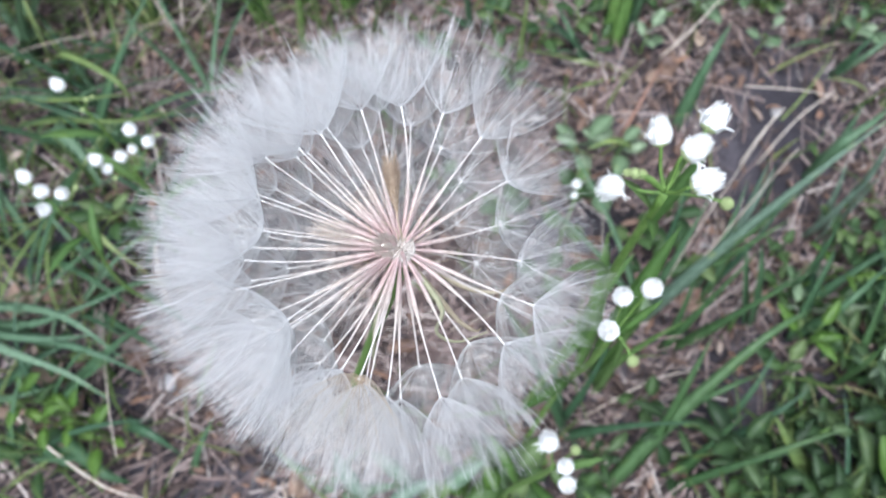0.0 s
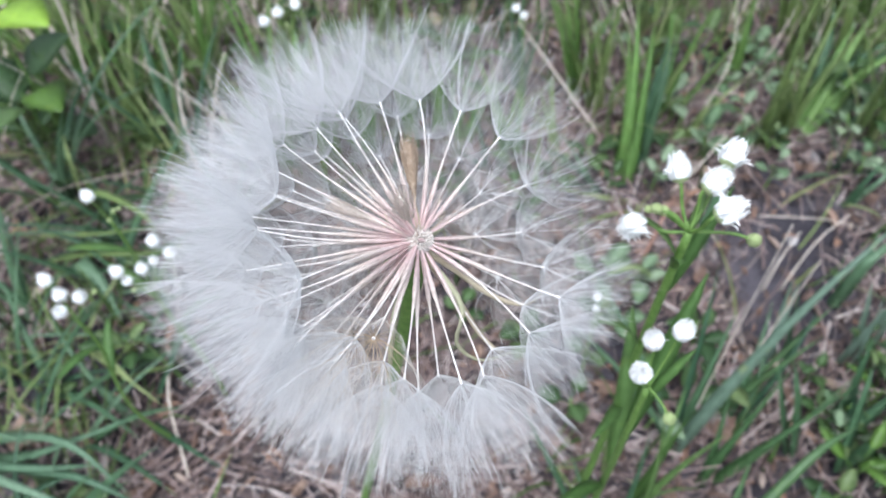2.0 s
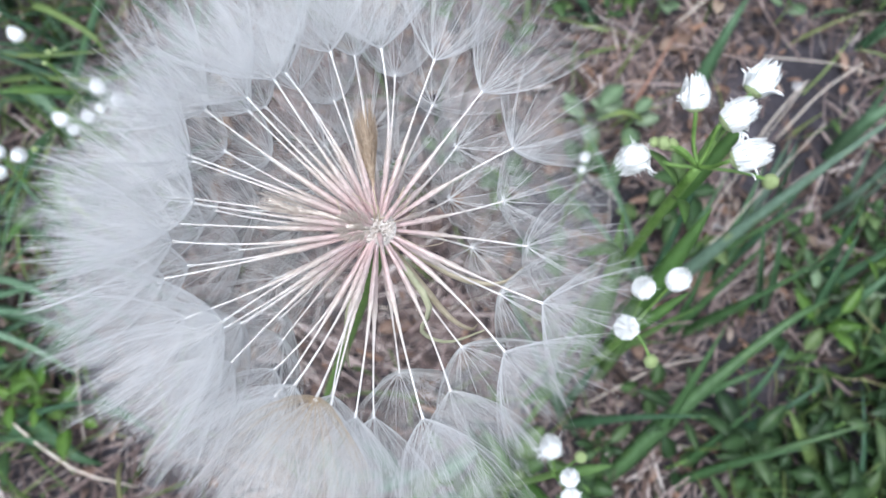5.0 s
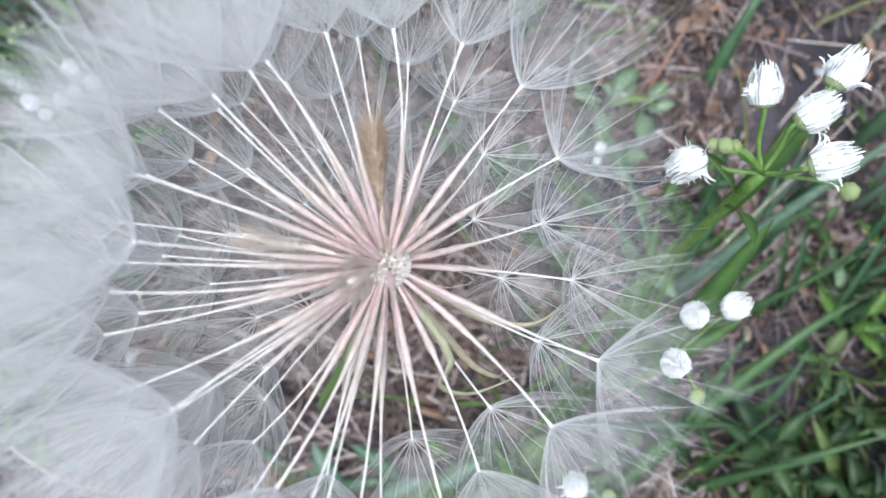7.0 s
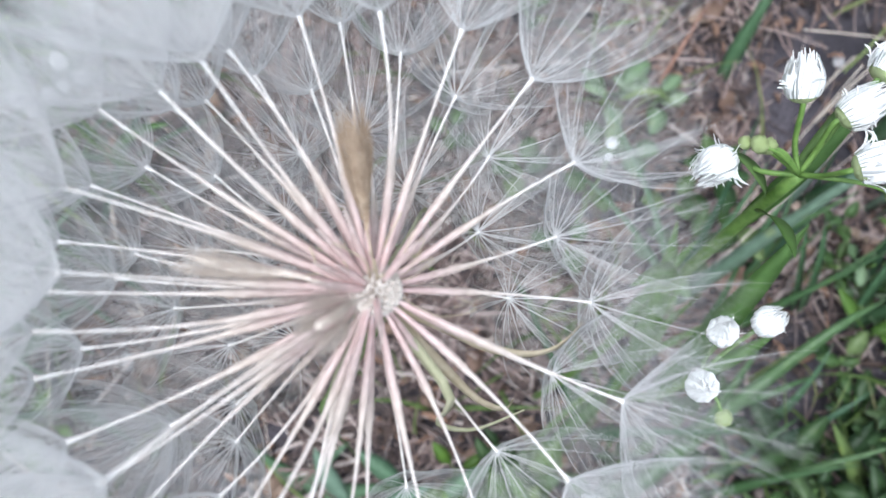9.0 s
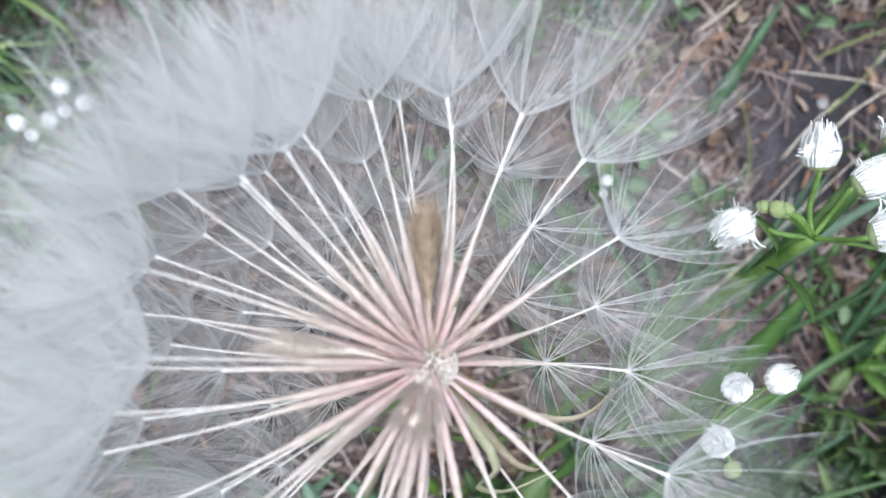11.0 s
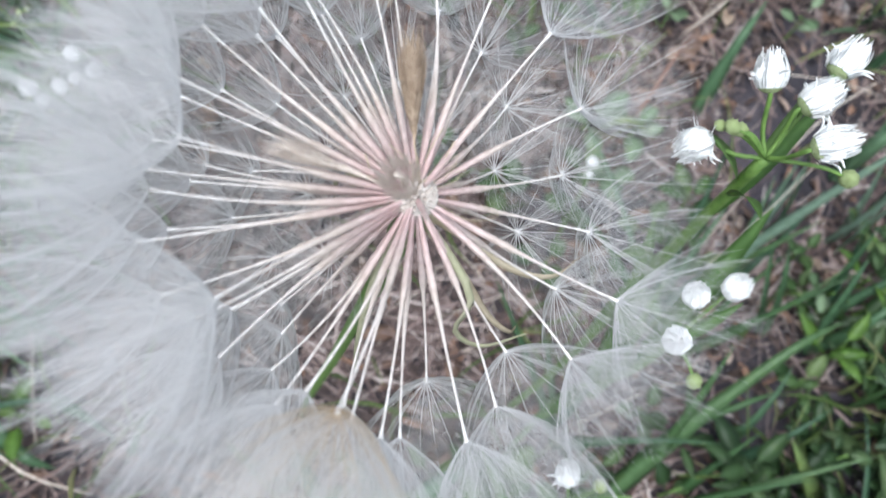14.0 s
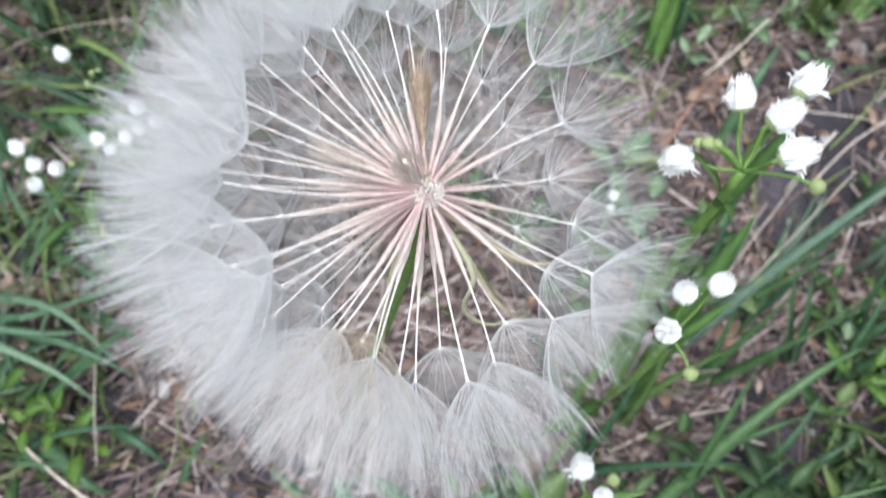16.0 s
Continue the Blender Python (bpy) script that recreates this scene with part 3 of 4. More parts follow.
        sd = put("broken_seed", bare_seed.mesh("broken_seed", brown), top, Matrix.Translation(c) @ aim(unit(az, el), 0.4), "brown bristly seed without its parachute" if brown is BROWN else "dry tan seed without its parachute")
        tagged(put("bristle", brush.mesh("bristle", brown), sd), kind="stuff")
    for k in range(11):
        az, el = 150 + rng.gauss(0, 55), rng.uniform(42, 72)
        b = rng.uniform(0.009, 0.015)
        short = Shape()
        short.add(*tube([Vector((0, 0, 0.0025 + (b - 0.0025) * i / 8)) for i in range(9)], [0.00008 + 0.0004 * math.sin(math.pi * min(1, 0.25 + 0.75 * i / 8)) for i in range(9)], 8))
        put("broken_seed", short.mesh("broken_seed", ACHENE), top, Matrix.Translation(c) @ aim(unit(az, el), 0.0), "short pinkish seed without its parachute")
    for az, el, far, curl in ((-12, -6, 0.0118, 0.0012), (22, 20, 0.0075, 0.0006), (32, 26, 0.0070, 0.0005), (42, 14, 0.0080, 0.0006)):
        h = Shape()
        out = unit(az, el)
        side = out.cross(Vector((0, 0, 1))).normalized()
        h.add(*tube(curve_points([out * 0.0033, out * (far * 0.7) + side * curl, out * far, out * (far + 0.001) - side * curl, out * (far * 0.85) - side * (1.5 * curl)], 14), 0.00005, 5))
        put("chaff_thread", h.mesh("chaff_thread", BRACT_DRY), top, Matrix.Translation(c), "thin pale hooked thread")
    for k in range(9):
        h = Shape()
        az, el = rng.uniform(40, 180), rng.uniform(30, 75)
        tip = unit(az, el) * rng.uniform(0.007, 0.012)
        h.add(*tube(curve_points([unit(az, el) * 0.003, tip * 0.6 + Vector((rng.gauss(0, 0.0012), rng.gauss(0, 0.0012), 0)), tip + Vector((rng.gauss(0, 0.002), rng.gauss(0, 0.002), 0))], 8), 0.00011, 4))
        put("chaff_thread", h.mesh("chaff_thread", BRACT_DRY), top, Matrix.Translation(c), "thin dry curled thread")


rng.seed(25)
salsify()

# ---------------------------------------------------------------- fleabane plants


def ray_tuft(seed, spread, count):
    """White thread-like ray florets of a fleabane head packed round a pale core, base at the origin, pointing up; unit: head radius."""
    r = random.Random(seed)
    s = Shape()
    for k in range(count):
        a = 2.39996 * k + r.gauss(0, 0.35)
        ring = 0.06 + 0.94 * math.sqrt(k / count)
        wild = r.random() < 0.26 * spread
        w, l = r.uniform(0.14, 0.28), r.uniform(1.5, 2.3 + 0.7 * spread) * (1.14 - 0.22 * ring)
        flare = spread * r.uniform(-0.1, 0.55) + (r.uniform(0.6, 1.4) if wild else 0)
        pts = []
        for i in range(6):
            u = i / 5
            rad = ring * (0.62 + 0.58 * math.sin(math.pi * min(1, 0.15 + 0.62 * u)) - 0.42 * (1 - spread) * u * u) + flare * u ** 2.5
            pts.append(Vector((rad * math.cos(a + 0.2 * u), rad * math.sin(a + 0.2 * u), 0.05 + l * u - (0.55 * l * u * u if wild else 0))))
        s.add(*strap(pts, [w * 0.8, w, w * 1.1, w, w * 0.8, w * 0.25], 0.25, Vector((math.cos(a), math.sin(a), 0.01)), 0.02))
    prof = [(0.60, 0.1), (1.02, 0.55), (1.10, 0.95), (1.02, 1.35), (0.68, 1.68), (0.1, 1.80)]
    ring = [(q * (1 + 0.05 * (-1) ** i) * math.cos(6.2832 * i / 18), q * (1 + 0.05 * (-1) ** i) * math.sin(6.2832 * i / 18), z) for q, z in prof for i in range(18)]
    s.add(ring, [(k * 18 + i, k * 18 + (i + 1) % 18, (k + 1) * 18 + (i + 1) % 18, (k + 1) * 18 + i) for k in range(5) for i in range(18)] + [tuple(range(90, 108))])
    return s.mesh("floret_tuft", PETAL)


def cup_mesh():
    n, sides = 7, 16
    prof = [(0.14, -0.3), (0.42, -0.24), (0.68, -0.08), (0.80, 0.16), (0.72, 0.34), (0.5, 0.4), (0.1, 0.4)]
    verts = [(r * (1 + 0.05 * (-1) ** (i + k)) * math.cos(6.2832 * i / sides), r * (1 + 0.05 * (-1) ** (i + k)) * math.sin(6.2832 * i / sides), z) for k, (r, z) in enumerate(prof) for i in range(sides)]
    faces = [(k * sides + i, k * sides + (i + 1) % sides, (k + 1) * sides + (i + 1) % sides, (k + 1) * sides + i) for k in range(n - 1) for i in range(sides)]
    return mesh("involucre", verts, faces + [tuple(range(sides))[::-1]], INVOLUCRE)


def bud_mesh():
    """A closed bud with ribbed green scales and a pale tip."""
    sides = 14
    prof = [(0.15, -0.55), (0.55, -0.45), (0.86, -0.15), (0.95, 0.2), (0.80, 0.6), (0.48, 0.88), (0.10, 0.98)]
    verts = [(r * (1 + 0.11 * (-1) ** (i + k)) * math.cos(6.2832 * (i + 0.4 * k) / sides), r * (1 + 0.11 * (-1) ** (i + k)) * math.sin(6.2832 * (i + 0.4 * k) / sides), z + 0.08 * (-1) ** i) for k, (r, z) in enumerate(prof) for i in range(sides)]
    faces = [(k * sides + i, k * sides + (i + 1) % sides, (k + 1) * sides + (i + 1) % sides, (k + 1) * sides + i) for k in range(6) for i in range(sides)]
    return mesh("bud", verts, faces + [tuple(range(sides))[::-1], tuple(6 * sides + i for i in range(sides))], BUD)


BUD_MESH = bud_mesh()
TUFTS = {False: [ray_tuft(n, 0.13, 140) for n in range(3)], True: [ray_tuft(n + 9, 0.42, 150) for n in range(3)]}
CUP = cup_mesh()


def fleabane(root, fork, heads, buds=(), leaves=(), radius=0.0016, label="white fleabane with half-closed flower heads on a thin green stem"):
    """heads: place, pointing direction, radius in mm, shaggy or closed; buds: place, radius in mm."""
    base = Vector((root[0], root[1], height(*root) - 0.003))
    top = thing("fleabane_plant", base, label, "wildflower", "fleabane plants")
    fork = Vector(fork) - base
    st = Shape()
    pts = curve_points([Vector((0, 0, 0)), fork * 0.45 + Vector((rng.gauss(0, 0.006), rng.gauss(0, 0.006), 0)), fork * 0.85, fork], 18)
    st.add(*tube(pts, [radius * (1.15 - 0.4 * k / 18) for k in range(19)], 8))
    put("stem", st.mesh("stem", STEM), top)
    for place, way, mm, shaggy in heads:
        p, w, r = Vector(place) - base, Vector(way).normalized(), 0.98 * mm / 1000
        foot = p - w * (r * 1.2)
        b = Shape()
        b.add(*tube(curve_points([fork, fork.lerp(foot, 0.5) + Vector((0, 0, -0.15 * (foot - fork).length)), foot - w * (r * 0.6), foot], 10), radius * 0.32, 6))
        put("branch", b.mesh("branch", STEM), top)
        m = Matrix.Translation(foot) @ aim(w, rng.uniform(0, 6)) @ Matrix.Diagonal((r, r, r, 1))
        cup = put("flower_head", CUP, top, m)
        put("floret_tuft", rng.choice(TUFTS[shaggy]), cup, Matrix.Identity(4), "white ray florets")
    for place, mm in buds:
        p, r = Vector(place) - base, mm / 1000
        b = Shape()
        b.add(*tube(curve_points([fork, fork.lerp(p, 0.6) + Vector((0, 0, 0.002)), p], 8), radius * 0.28, 6))
        put("branch", b.mesh("branch", STEM), top)
        put("bud", BUD_MESH, top, Matrix.Translation(p) @ aim((rng.gauss(0, 0.5), rng.gauss(0, 0.5), 1), 0) @ Matrix.Diagonal((r, r, r, 1)), "pale green closed bud")
    for at, az, l, wd, lean, droop in leaves:
        q = pts[max(1, min(17, int(at * 18)))]
        b = Shape()
        b.add(*strap(arc(q, radians(az), l, lean, droop, 9, rng.gauss(0, 10)), leaf_widths(0.7 * wd, 9, 0.5), 0.25))
        put("leaf", b.mesh("leaf", FLEABANE_LEAF), top)


rng.seed(26)
fleabane((0.062, 0.083), (0.0725, 0.1000, 0.3640),
         [((0.0855, 0.1180, 0.381), (0.6, 0.75, 0.40), 3.6, True), ((0.0792, 0.1085, 0.379), (0.75, 0.40, 0.45), 3.6, True), ((0.0805, 0.0965, 0.380), (0.85, 0.15, 0.45), 3.6, True),
          ((0.0535, 0.1000, 0.3675), (-0.75, -0.60, 0.25), 3.6, True), ((0.0680, 0.1145, 0.379), (-0.12, 0.8, 0.50), 3.5, True)],
         [((0.0915, 0.0955, 0.3655), 2.3), ((0.0605, 0.1025, 0.373), 2.0), ((0.0632, 0.1030, 0.3715), 1.8), ((0.0585, 0.1035, 0.3715), 1.5)],
         [(0.97, 60, 0.022, 0.004, 30, 20), (0.93, 170, 0.026, 0.005, 25, 30), (0.84, 240, 0.045, 0.006, 22, 25), (0.74, 40, 0.05, 0.007, 22, 30), (0.62, 200, 0.06, 0.007, 20, 30), (0.5, 250, 0.06, 0.007, 25, 40), (0.4, 60, 0.07, 0.008, 25, 40)], 0.0019)
fleabane((0.060, 0.052), (0.0605, 0.0620, 0.3300),
         [((0.0590, 0.0690, 0.3510), (-0.25, 0.2, 0.95), 3.1, False), ((0.0688, 0.0711, 0.3530), (0.3, 0.25, 0.9), 3.1, False), ((0.0530, 0.0567, 0.3530), (-0.2, -0.2, 1), 3.2, False)],
         [((0.0664, 0.0522, 0.3270), 2.3)],
         [(0.9, 30, 0.03, 0.005, 25, 30), (0.72, 60, 0.08, 0.010, 18, 30), (0.55, 80, 0.09, 0.011, 18, 30), (0.45, 220, 0.06, 0.009, 25, 40)])
fleabane((0.045, 0.014), (0.0450, 0.0200, 0.2720),
         [((0.0409, 0.0285, 0.2890), (-0.3, 0.5, 0.8), 3.5, True), ((0.0450, 0.0182, 0.3030), (0, 0.1, 1), 2.9, False), ((0.0464, 0.0116, 0.2960), (0.1, -0.4, 0.9), 3.1, False)],
         [((0.0519, 0.0253, 0.2850), 2.2)], [(0.8, 10, 0.03, 0.006, 30, 40), (0.6, 300, 0.035, 0.007, 30, 40), (0.45, 120, 0.04, 0.008, 35, 30)])
fleabane((0.092, 0.205), (0.0910, 0.2080, 0.1180), [((0.0898, 0.2115, 0.1328), (0, 0.2, 1), 3.0, False), ((0.0880, 0.2040, 0.1300), (-0.3, -0.3, 0.9), 2.2, False)], (), [(0.7, 70, 0.03, 0.006, 40, 40)], 0.0011)
fleabane((-0.208, 0.226), (-0.2120, 0.2280, 0.2000), [((-0.2203, 0.2329, 0.2201), (-0.4, 0.3, 0.8), 3.6, False)],
         [((-0.207, 0.2285, 0.210), 1.6), ((-0.2045, 0.2310, 0.209), 1.4), ((-0.2090, 0.2230, 0.208), 1.5)], [(0.7, 200, 0.04, 0.010, 45, 30)], 0.0012)
fleabane((-0.192, 0.200), (-0.1965, 0.2050, 0.1600),
         [((-0.1870, 0.2190, 0.1937), (0.1, 0.4, 0.9), 3.6, False), ((-0.2126, 0.2063, 0.1785), (-0.5, 0.1, 0.8), 3.7, False), ((-0.1973, 0.2091, 0.1780), (0, 0.2, 1), 3.6, False), ((-0.1770, 0.2140, 0.1880), (0.5, 0.2, 0.8), 3.5, False),
          ((-0.1890, 0.2120, 0.1820), (0.2, 0.2, 1), 2.7, False), ((-0.2060, 0.2015, 0.1750), (-0.2, -0.2, 1), 3.0, False)],
         [((-0.2010, 0.1965, 0.172), 1.6), ((-0.173, 0.2190, 0.186), 1.5)], [(0.8, 150, 0.04, 0.01, 40, 40), (0.6, 20, 0.05, 0.011, 40, 50)], 0.0012)
fleabane((-0.214, 0.158), (-0.2170, 0.1630, 0.1950),
         [((-0.2284, 0.1753, 0.2197), (-0.4, 0.4, 0.8), 3.5, False), ((-0.2202, 0.1689, 0.2147), (-0.1, 0.2, 1), 3.7, False), ((-0.2160, 0.1570, 0.2160), (0, -0.3, 1), 3.5, False), ((-0.2085, 0.1680, 0.2140), (0.4, 0.2, 0.9), 3.5, False)],
         [((-0.2030, 0.1720, 0.211), 1.7)], [(0.7, 260, 0.04, 0.01, 40, 40), (0.5, 100, 0.04, 0.01, 40, 50)], 0.0012)
fleabane((-0.130, 0.410), (-0.1330, 0.4150, 0.1800), [((-0.1450, 0.4120, 0.2000), (-0.4, -0.1, 0.9), 3.8, False), ((-0.1350, 0.4210, 0.2010), (0, 0.1, 1), 3.7, False), ((-0.1230, 0.4310, 0.2000), (0.3, 0.4, 0.8), 3.6, False)],
         [((-0.1280, 0.412, 0.195), 1.6)], [(0.6, 100, 0.05, 0.01, 40, 40)], 0.0012)
fleabane((0.058, 0.480), (0.0570, 0.4800, 0.1350), [((0.0490, 0.4850, 0.1500), (-0.3, 0.1, 0.9), 3.2, False), ((0.0560, 0.4780, 0.1480), (0.2, -0.2, 0.9), 3.2, False)], [((0.052, 0.472, 0.145), 1.5)], [(0.5, 200, 0.05, 0.01, 40, 40)], 0.0011)

# ---------------------------------------------------------------- broad grass clumps and single blades


def clump(x, y, blades, label="tuft of broad green grass blades growing from litter", mat=None):
    """blades: heading, length, width, lean, droop."""
    base = Vector((x, y, height(x, y) - 0.003))
    top = thing("grass_clump", base, label, "grass", "broad grass clumps")
    for az, l, w, lean, droop in blades:
        b = Shape()
        foot = Vector((rng.gauss(0, 0.004), rng.gauss(0, 0.004), 0))
        b.add(*strap(arc(foot, radians(az), l, lean, droop, 11, rng.gauss(0, 14)), grass_widths(1.25 * w, 11), rng.uniform(0.15, 0.4)))
        put("blade", b.mesh("blade", mat or BLADE), top)


def tuft(n, az, l, w, lean=25, droop=45, spread=50):
    return [(az + rng.gauss(0, spread), l * rng.uniform(0.65, 1.15), w * rng.uniform(0.75, 1.2), max(3, lean + rng.gauss(0, 9)), droop * rng.uniform(0.5, 1.4)) for _ in range(n)]


def bent(blades, label, mat=BLADE):
    """A clump of blades, each along a line of its own; blades: points, width."""
    x, y, z = blades[0][0][0]
    base = Vector((x, y, min(z, height(x, y) - 0.002)))
    top = thing("grass_clump", base, label, "grass", "broad grass clumps")
    for points, w in blades:
        b = Shape()
        b.add(*strap(curve_points([Vector(q) - base for q in points], 12), grass_widths(w, 12), rng.uniform(0.15, 0.35)))
        put("blade", b.mesh("blade", mat), top)


rng.seed(27)
bent([([(0.121, 0.020, -0.004), (0.163, 0.067, 0.05), (0.218, 0.115, 0.09), (0.256, 0.137, 0.09)], 0.0115), ([(0.122, 0.022, -0.004), (0.150, 0.050, 0.03), (0.163, 0.082, 0.08), (0.177, 0.113, 0.11)], 0.0105),
      ([(0.121, 0.023, -0.004), (0.161, 0.067, 0.04), (0.194, 0.084, 0.07), (0.221, 0.095, 0.07)], 0.008)], "large leaning clump of broad green grass blades", FRESH_BLADE)
bent([([(0.278, 0.026, -0.004), (0.248, 0.049, 0.04), (0.231, 0.068, 0.06)], 0.016)], "single broad bright green grass blade", PALE_BLADE)
bent([([(0.280, 0.136, -0.004), (0.284, 0.168, 0.05), (0.291, 0.188, 0.07)], 0.008), ([(0.283, 0.138, -0.004), (0.300, 0.150, 0.05), (0.335, 0.180, 0.06)], 0.009)], "tuft of broad green grass blades")
bent([([(0.250, 0.148, -0.004), (0.239, 0.168, 0.05), (0.232, 0.189, 0.08)], 0.009), ([(0.246, 0.150, -0.004), (0.229, 0.172, 0.05), (0.221, 0.191, 0.08)], 0.0075)], "pair of upright blue-green grass blades")
bent([([(0.209, 0.329, -0.004), (0.215, 0.345, 0.03), (0.225, 0.364, 0.06), (0.245, 0.395, 0.06)], 0.012)], "single broad dark green grass blade")
bent([([(0.174, 0.306, -0.003), (0.145, 0.299, 0.03), (0.120, 0.291, 0.03)], 0.009)], "pale grass blade lying over dry litter", PALE_BLADE)
bent([([(0.318, 0.278, -0.004), (0.323, 0.285, 0.05), (0.346, 0.300, 0.06), (0.372, 0.322, 0.05)], 0.010), ([(0.316, 0.280, -0.004), (0.335, 0.300, 0.03), (0.362, 0.335, 0.03)], 0.008)], "tuft of broad blue-green grass blades")
bent([([(0.355, 0.379, -0.004), (0.360, 0.382, 0.03), (0.372, 0.392, 0.05)], 0.008), ([(0.357, 0.381, -0.004), (0.375, 0.385, 0.03), (0.400, 0.402, 0.04)], 0.007)], "short tuft of green grass blades")
bent([([(-0.378, 0.152, -0.004), (-0.343, 0.154, 0.03), (-0.272, 0.136, 0.07), (-0.228, 0.106, 0.05)], 0.010), ([(-0.376, 0.145, -0.004), (-0.306, 0.127, 0.04), (-0.257, 0.114, 0.06), (-0.215, 0.098, 0.045)], 0.0095),
      ([(-0.377, 0.150, -0.004), (-0.320, 0.138, 0.035), (-0.280, 0.144, 0.05), (-0.236, 0.164, 0.05)], 0.009), ([(-0.375, 0.142, -0.004), (-0.325, 0.118, 0.05), (-0.270, 0.098, 0.055), (-0.240, 0.080, 0.04)], 0.008),
      ([(-0.378, 0.148, -0.004), (-0.335, 0.130, 0.04), (-0.285, 0.122, 0.06), (-0.250, 0.128, 0.05)], 0.008)], "clump of long arching blue-green grass blades", ARCHING)
bent([([(-0.356, 0.091, -0.004), (-0.303, 0.110, 0.04), (-0.272, 0.127, 0.04)], 0.009), ([(-0.354, 0.088, -0.004), (-0.318, 0.082, 0.04), (-0.285, 0.088, 0.05)], 0.008)], "short tuft of blue-green grass blades")
bent([([(-0.246, 0.071, -0.004), (-0.236, 0.067, 0.018), (-0.214, 0.058, 0.025), (-0.196, 0.045, 0.008)], 0.0125)], "short broad dark green blade lying on litter")
bent([([(-0.190, 0.030, -0.006), (-0.180, 0.048, 0.02), (-0.169, 0.070, 0.03)], 0.007)], "single narrow blue-green blade")
bent([([(-0.316, 0.065, -0.004), (-0.277, 0.051, 0.02), (-0.247, 0.031, 0.02), (-0.232, 0.025, 0.006)], 0.015), ([(-0.314, 0.060, -0.004), (-0.290, 0.045, 0.02), (-0.262, 0.030, 0.01)], 0.010)], "broad pale blue-green blades lying on soil")
bent([([(-0.356, 0.388, -0.004), (-0.350, 0.397, 0.05), (-0.352, 0.414, 0.08)], 0.008), ([(-0.360, 0.390, -0.004), (-0.323, 0.371, 0.05), (-0.271, 0.340, 0.06), (-0.262, 0.330, 0.04)], 0.009)], "tuft of long green grass blades", PALE_BLADE)
bent([([(-0.385, 0.336, -0.004), (-0.371, 0.337, 0.03), (-0.311, 0.326, 0.05), (-0.248, 0.333, 0.05)], 0.0075), ([(-0.383, 0.332, -0.004), (-0.330, 0.318, 0.03), (-0.266, 0.312, 0.04), (-0.207, 0.317, 0.05)], 0.007)], "long arching pale green grass blades", PALE_BLADE)
bent([([(-0.345, 0.326, -0.004), (-0.330, 0.310, 0.03), (-0.307, 0.292, 0.03), (-0.286, 0.262, 0.015)], 0.022)], "broad dark green leaf blade lying in grass")
clump(0.158, 0.150, [(38, 0.27, 0.0080, 8, 42)], "single long arching blue-green grass blade", BLUE_SHEEN_BLADE)
clump(0.158, 0.152, tuft(4, 60, 0.16, 0.006))
clump(0.115, 0.100, tuft(4, 70, 0.15, 0.0060, 8, 18, 40), "upright tuft of pale green grass", FLEABANE_LEAF)
clump(0.085, 0.065, tuft(4, 60, 0.17, 0.0055, 12, 35, 60))
clump(0.340, 0.165, tuft(2, 35, 0.17, 0.0075, 25, 50))
clump(0.160, 0.415, [(82, 0.165, 0.011, 20, 32), (78, 0.15, 0.010, 26, 25), (95, 0.14, 0.009, 24, 20)], "upright tuft of broad bright grass blades", BRIGHT_BLADE)
clump(0.172, 0.432, [(70, 0.125, 0.009, 28, 25), (88, 0.14, 0.008, 22, 25)] + tuft(3, 80, 0.12, 0.007, 10, 20, 40), "upright tuft of broad blue-green grass blades")
clump(0.335, 0.472, [(43, 0.15, 0.011, 48, 28), (50, 0.14, 0.010, 42, 30), (58, 0.13, 0.009, 40, 25), (36, 0.12, 0.009, 50, 25)], "leaning tuft of broad bright grass blades", BRIGHT_BLADE)
clump(0.352, 0.492, [(46, 0.13, 0.010, 45, 25), (62, 0.12, 0.009, 35, 30), (30, 0.11, 0.008, 50, 25)], "leaning tuft of broad green grass blades")
clump(0.372, 0.505, tuft(5, 45, 0.10, 0.008, 40, 30, 25), "leaning tuft of broad green grass blades")
clump(0.287, 0.168, [(95, 0.11, 0.009, 10, 18), (120, 0.10, 0.008, 16, 15), (40, 0.10, 0.008, 30, 30)], "tuft of broad green grass blades")
clump(-0.086, 0.016, [(14, 0.07, 0.013, 55, 25), (60, 0.06, 0.012, 50, 30), (150, 0.06, 0.010, 50, 30)], "broad blue-green blades lying on soil")
for x, y in ((0.03, 0.43), (0.10, 0.44), (0.13, 0.40), (0.07, 0.39), (0.22, 0.46), (0.36, 0.42), (0.40, 0.36), (0.42, 0.30)):
    clump(x, y, tuft(4, rng.uniform(0, 360), 0.09, 0.0055, 22, 40, 60), 'short tuft of green grass in dry litter', rng.choice((PALE_BLADE, BLADE)))
for x, y in ((0.40, 0.55), (0.45, 0.60), (0.36, 0.62), (0.42, 0.50), (0.48, 0.54)):
    clump(x, y, tuft(8, 50, 0.15, 0.008, 18, 30, 40), "upright tuft of pale green grass", PALE_BLADE)
clump(0.182, 0.385, [(178, 0.11, 0.006, 74, 18), (196, 0.08, 0.005, 70, 20)], "pale grass blades lying over dry litter", PALE_BLADE)
clump(0.255, 0.230, tuft(3, 95, 0.09, 0.006, 10, 15, 60))
clump(-0.310, 0.300, tuft(9, 0, 0.17, 0.005, 42, 55, 70))
for x, y in ((-0.36, 0.35), (-0.30, 0.36), (-0.25, 0.31), (-0.33, 0.25), (-0.24, 0.25), (-0.38, 0.28), (-0.28, 0.41), (-0.21, 0.36), (-0.37, 0.21)):
    clump(x, y, tuft(6, rng.choice((0, 40, 150, 200)), 0.14, 0.0045, 45, 45, 50), 'tuft of lying thin green grass blades', rng.choice((PALE_BLADE, BLADE)))
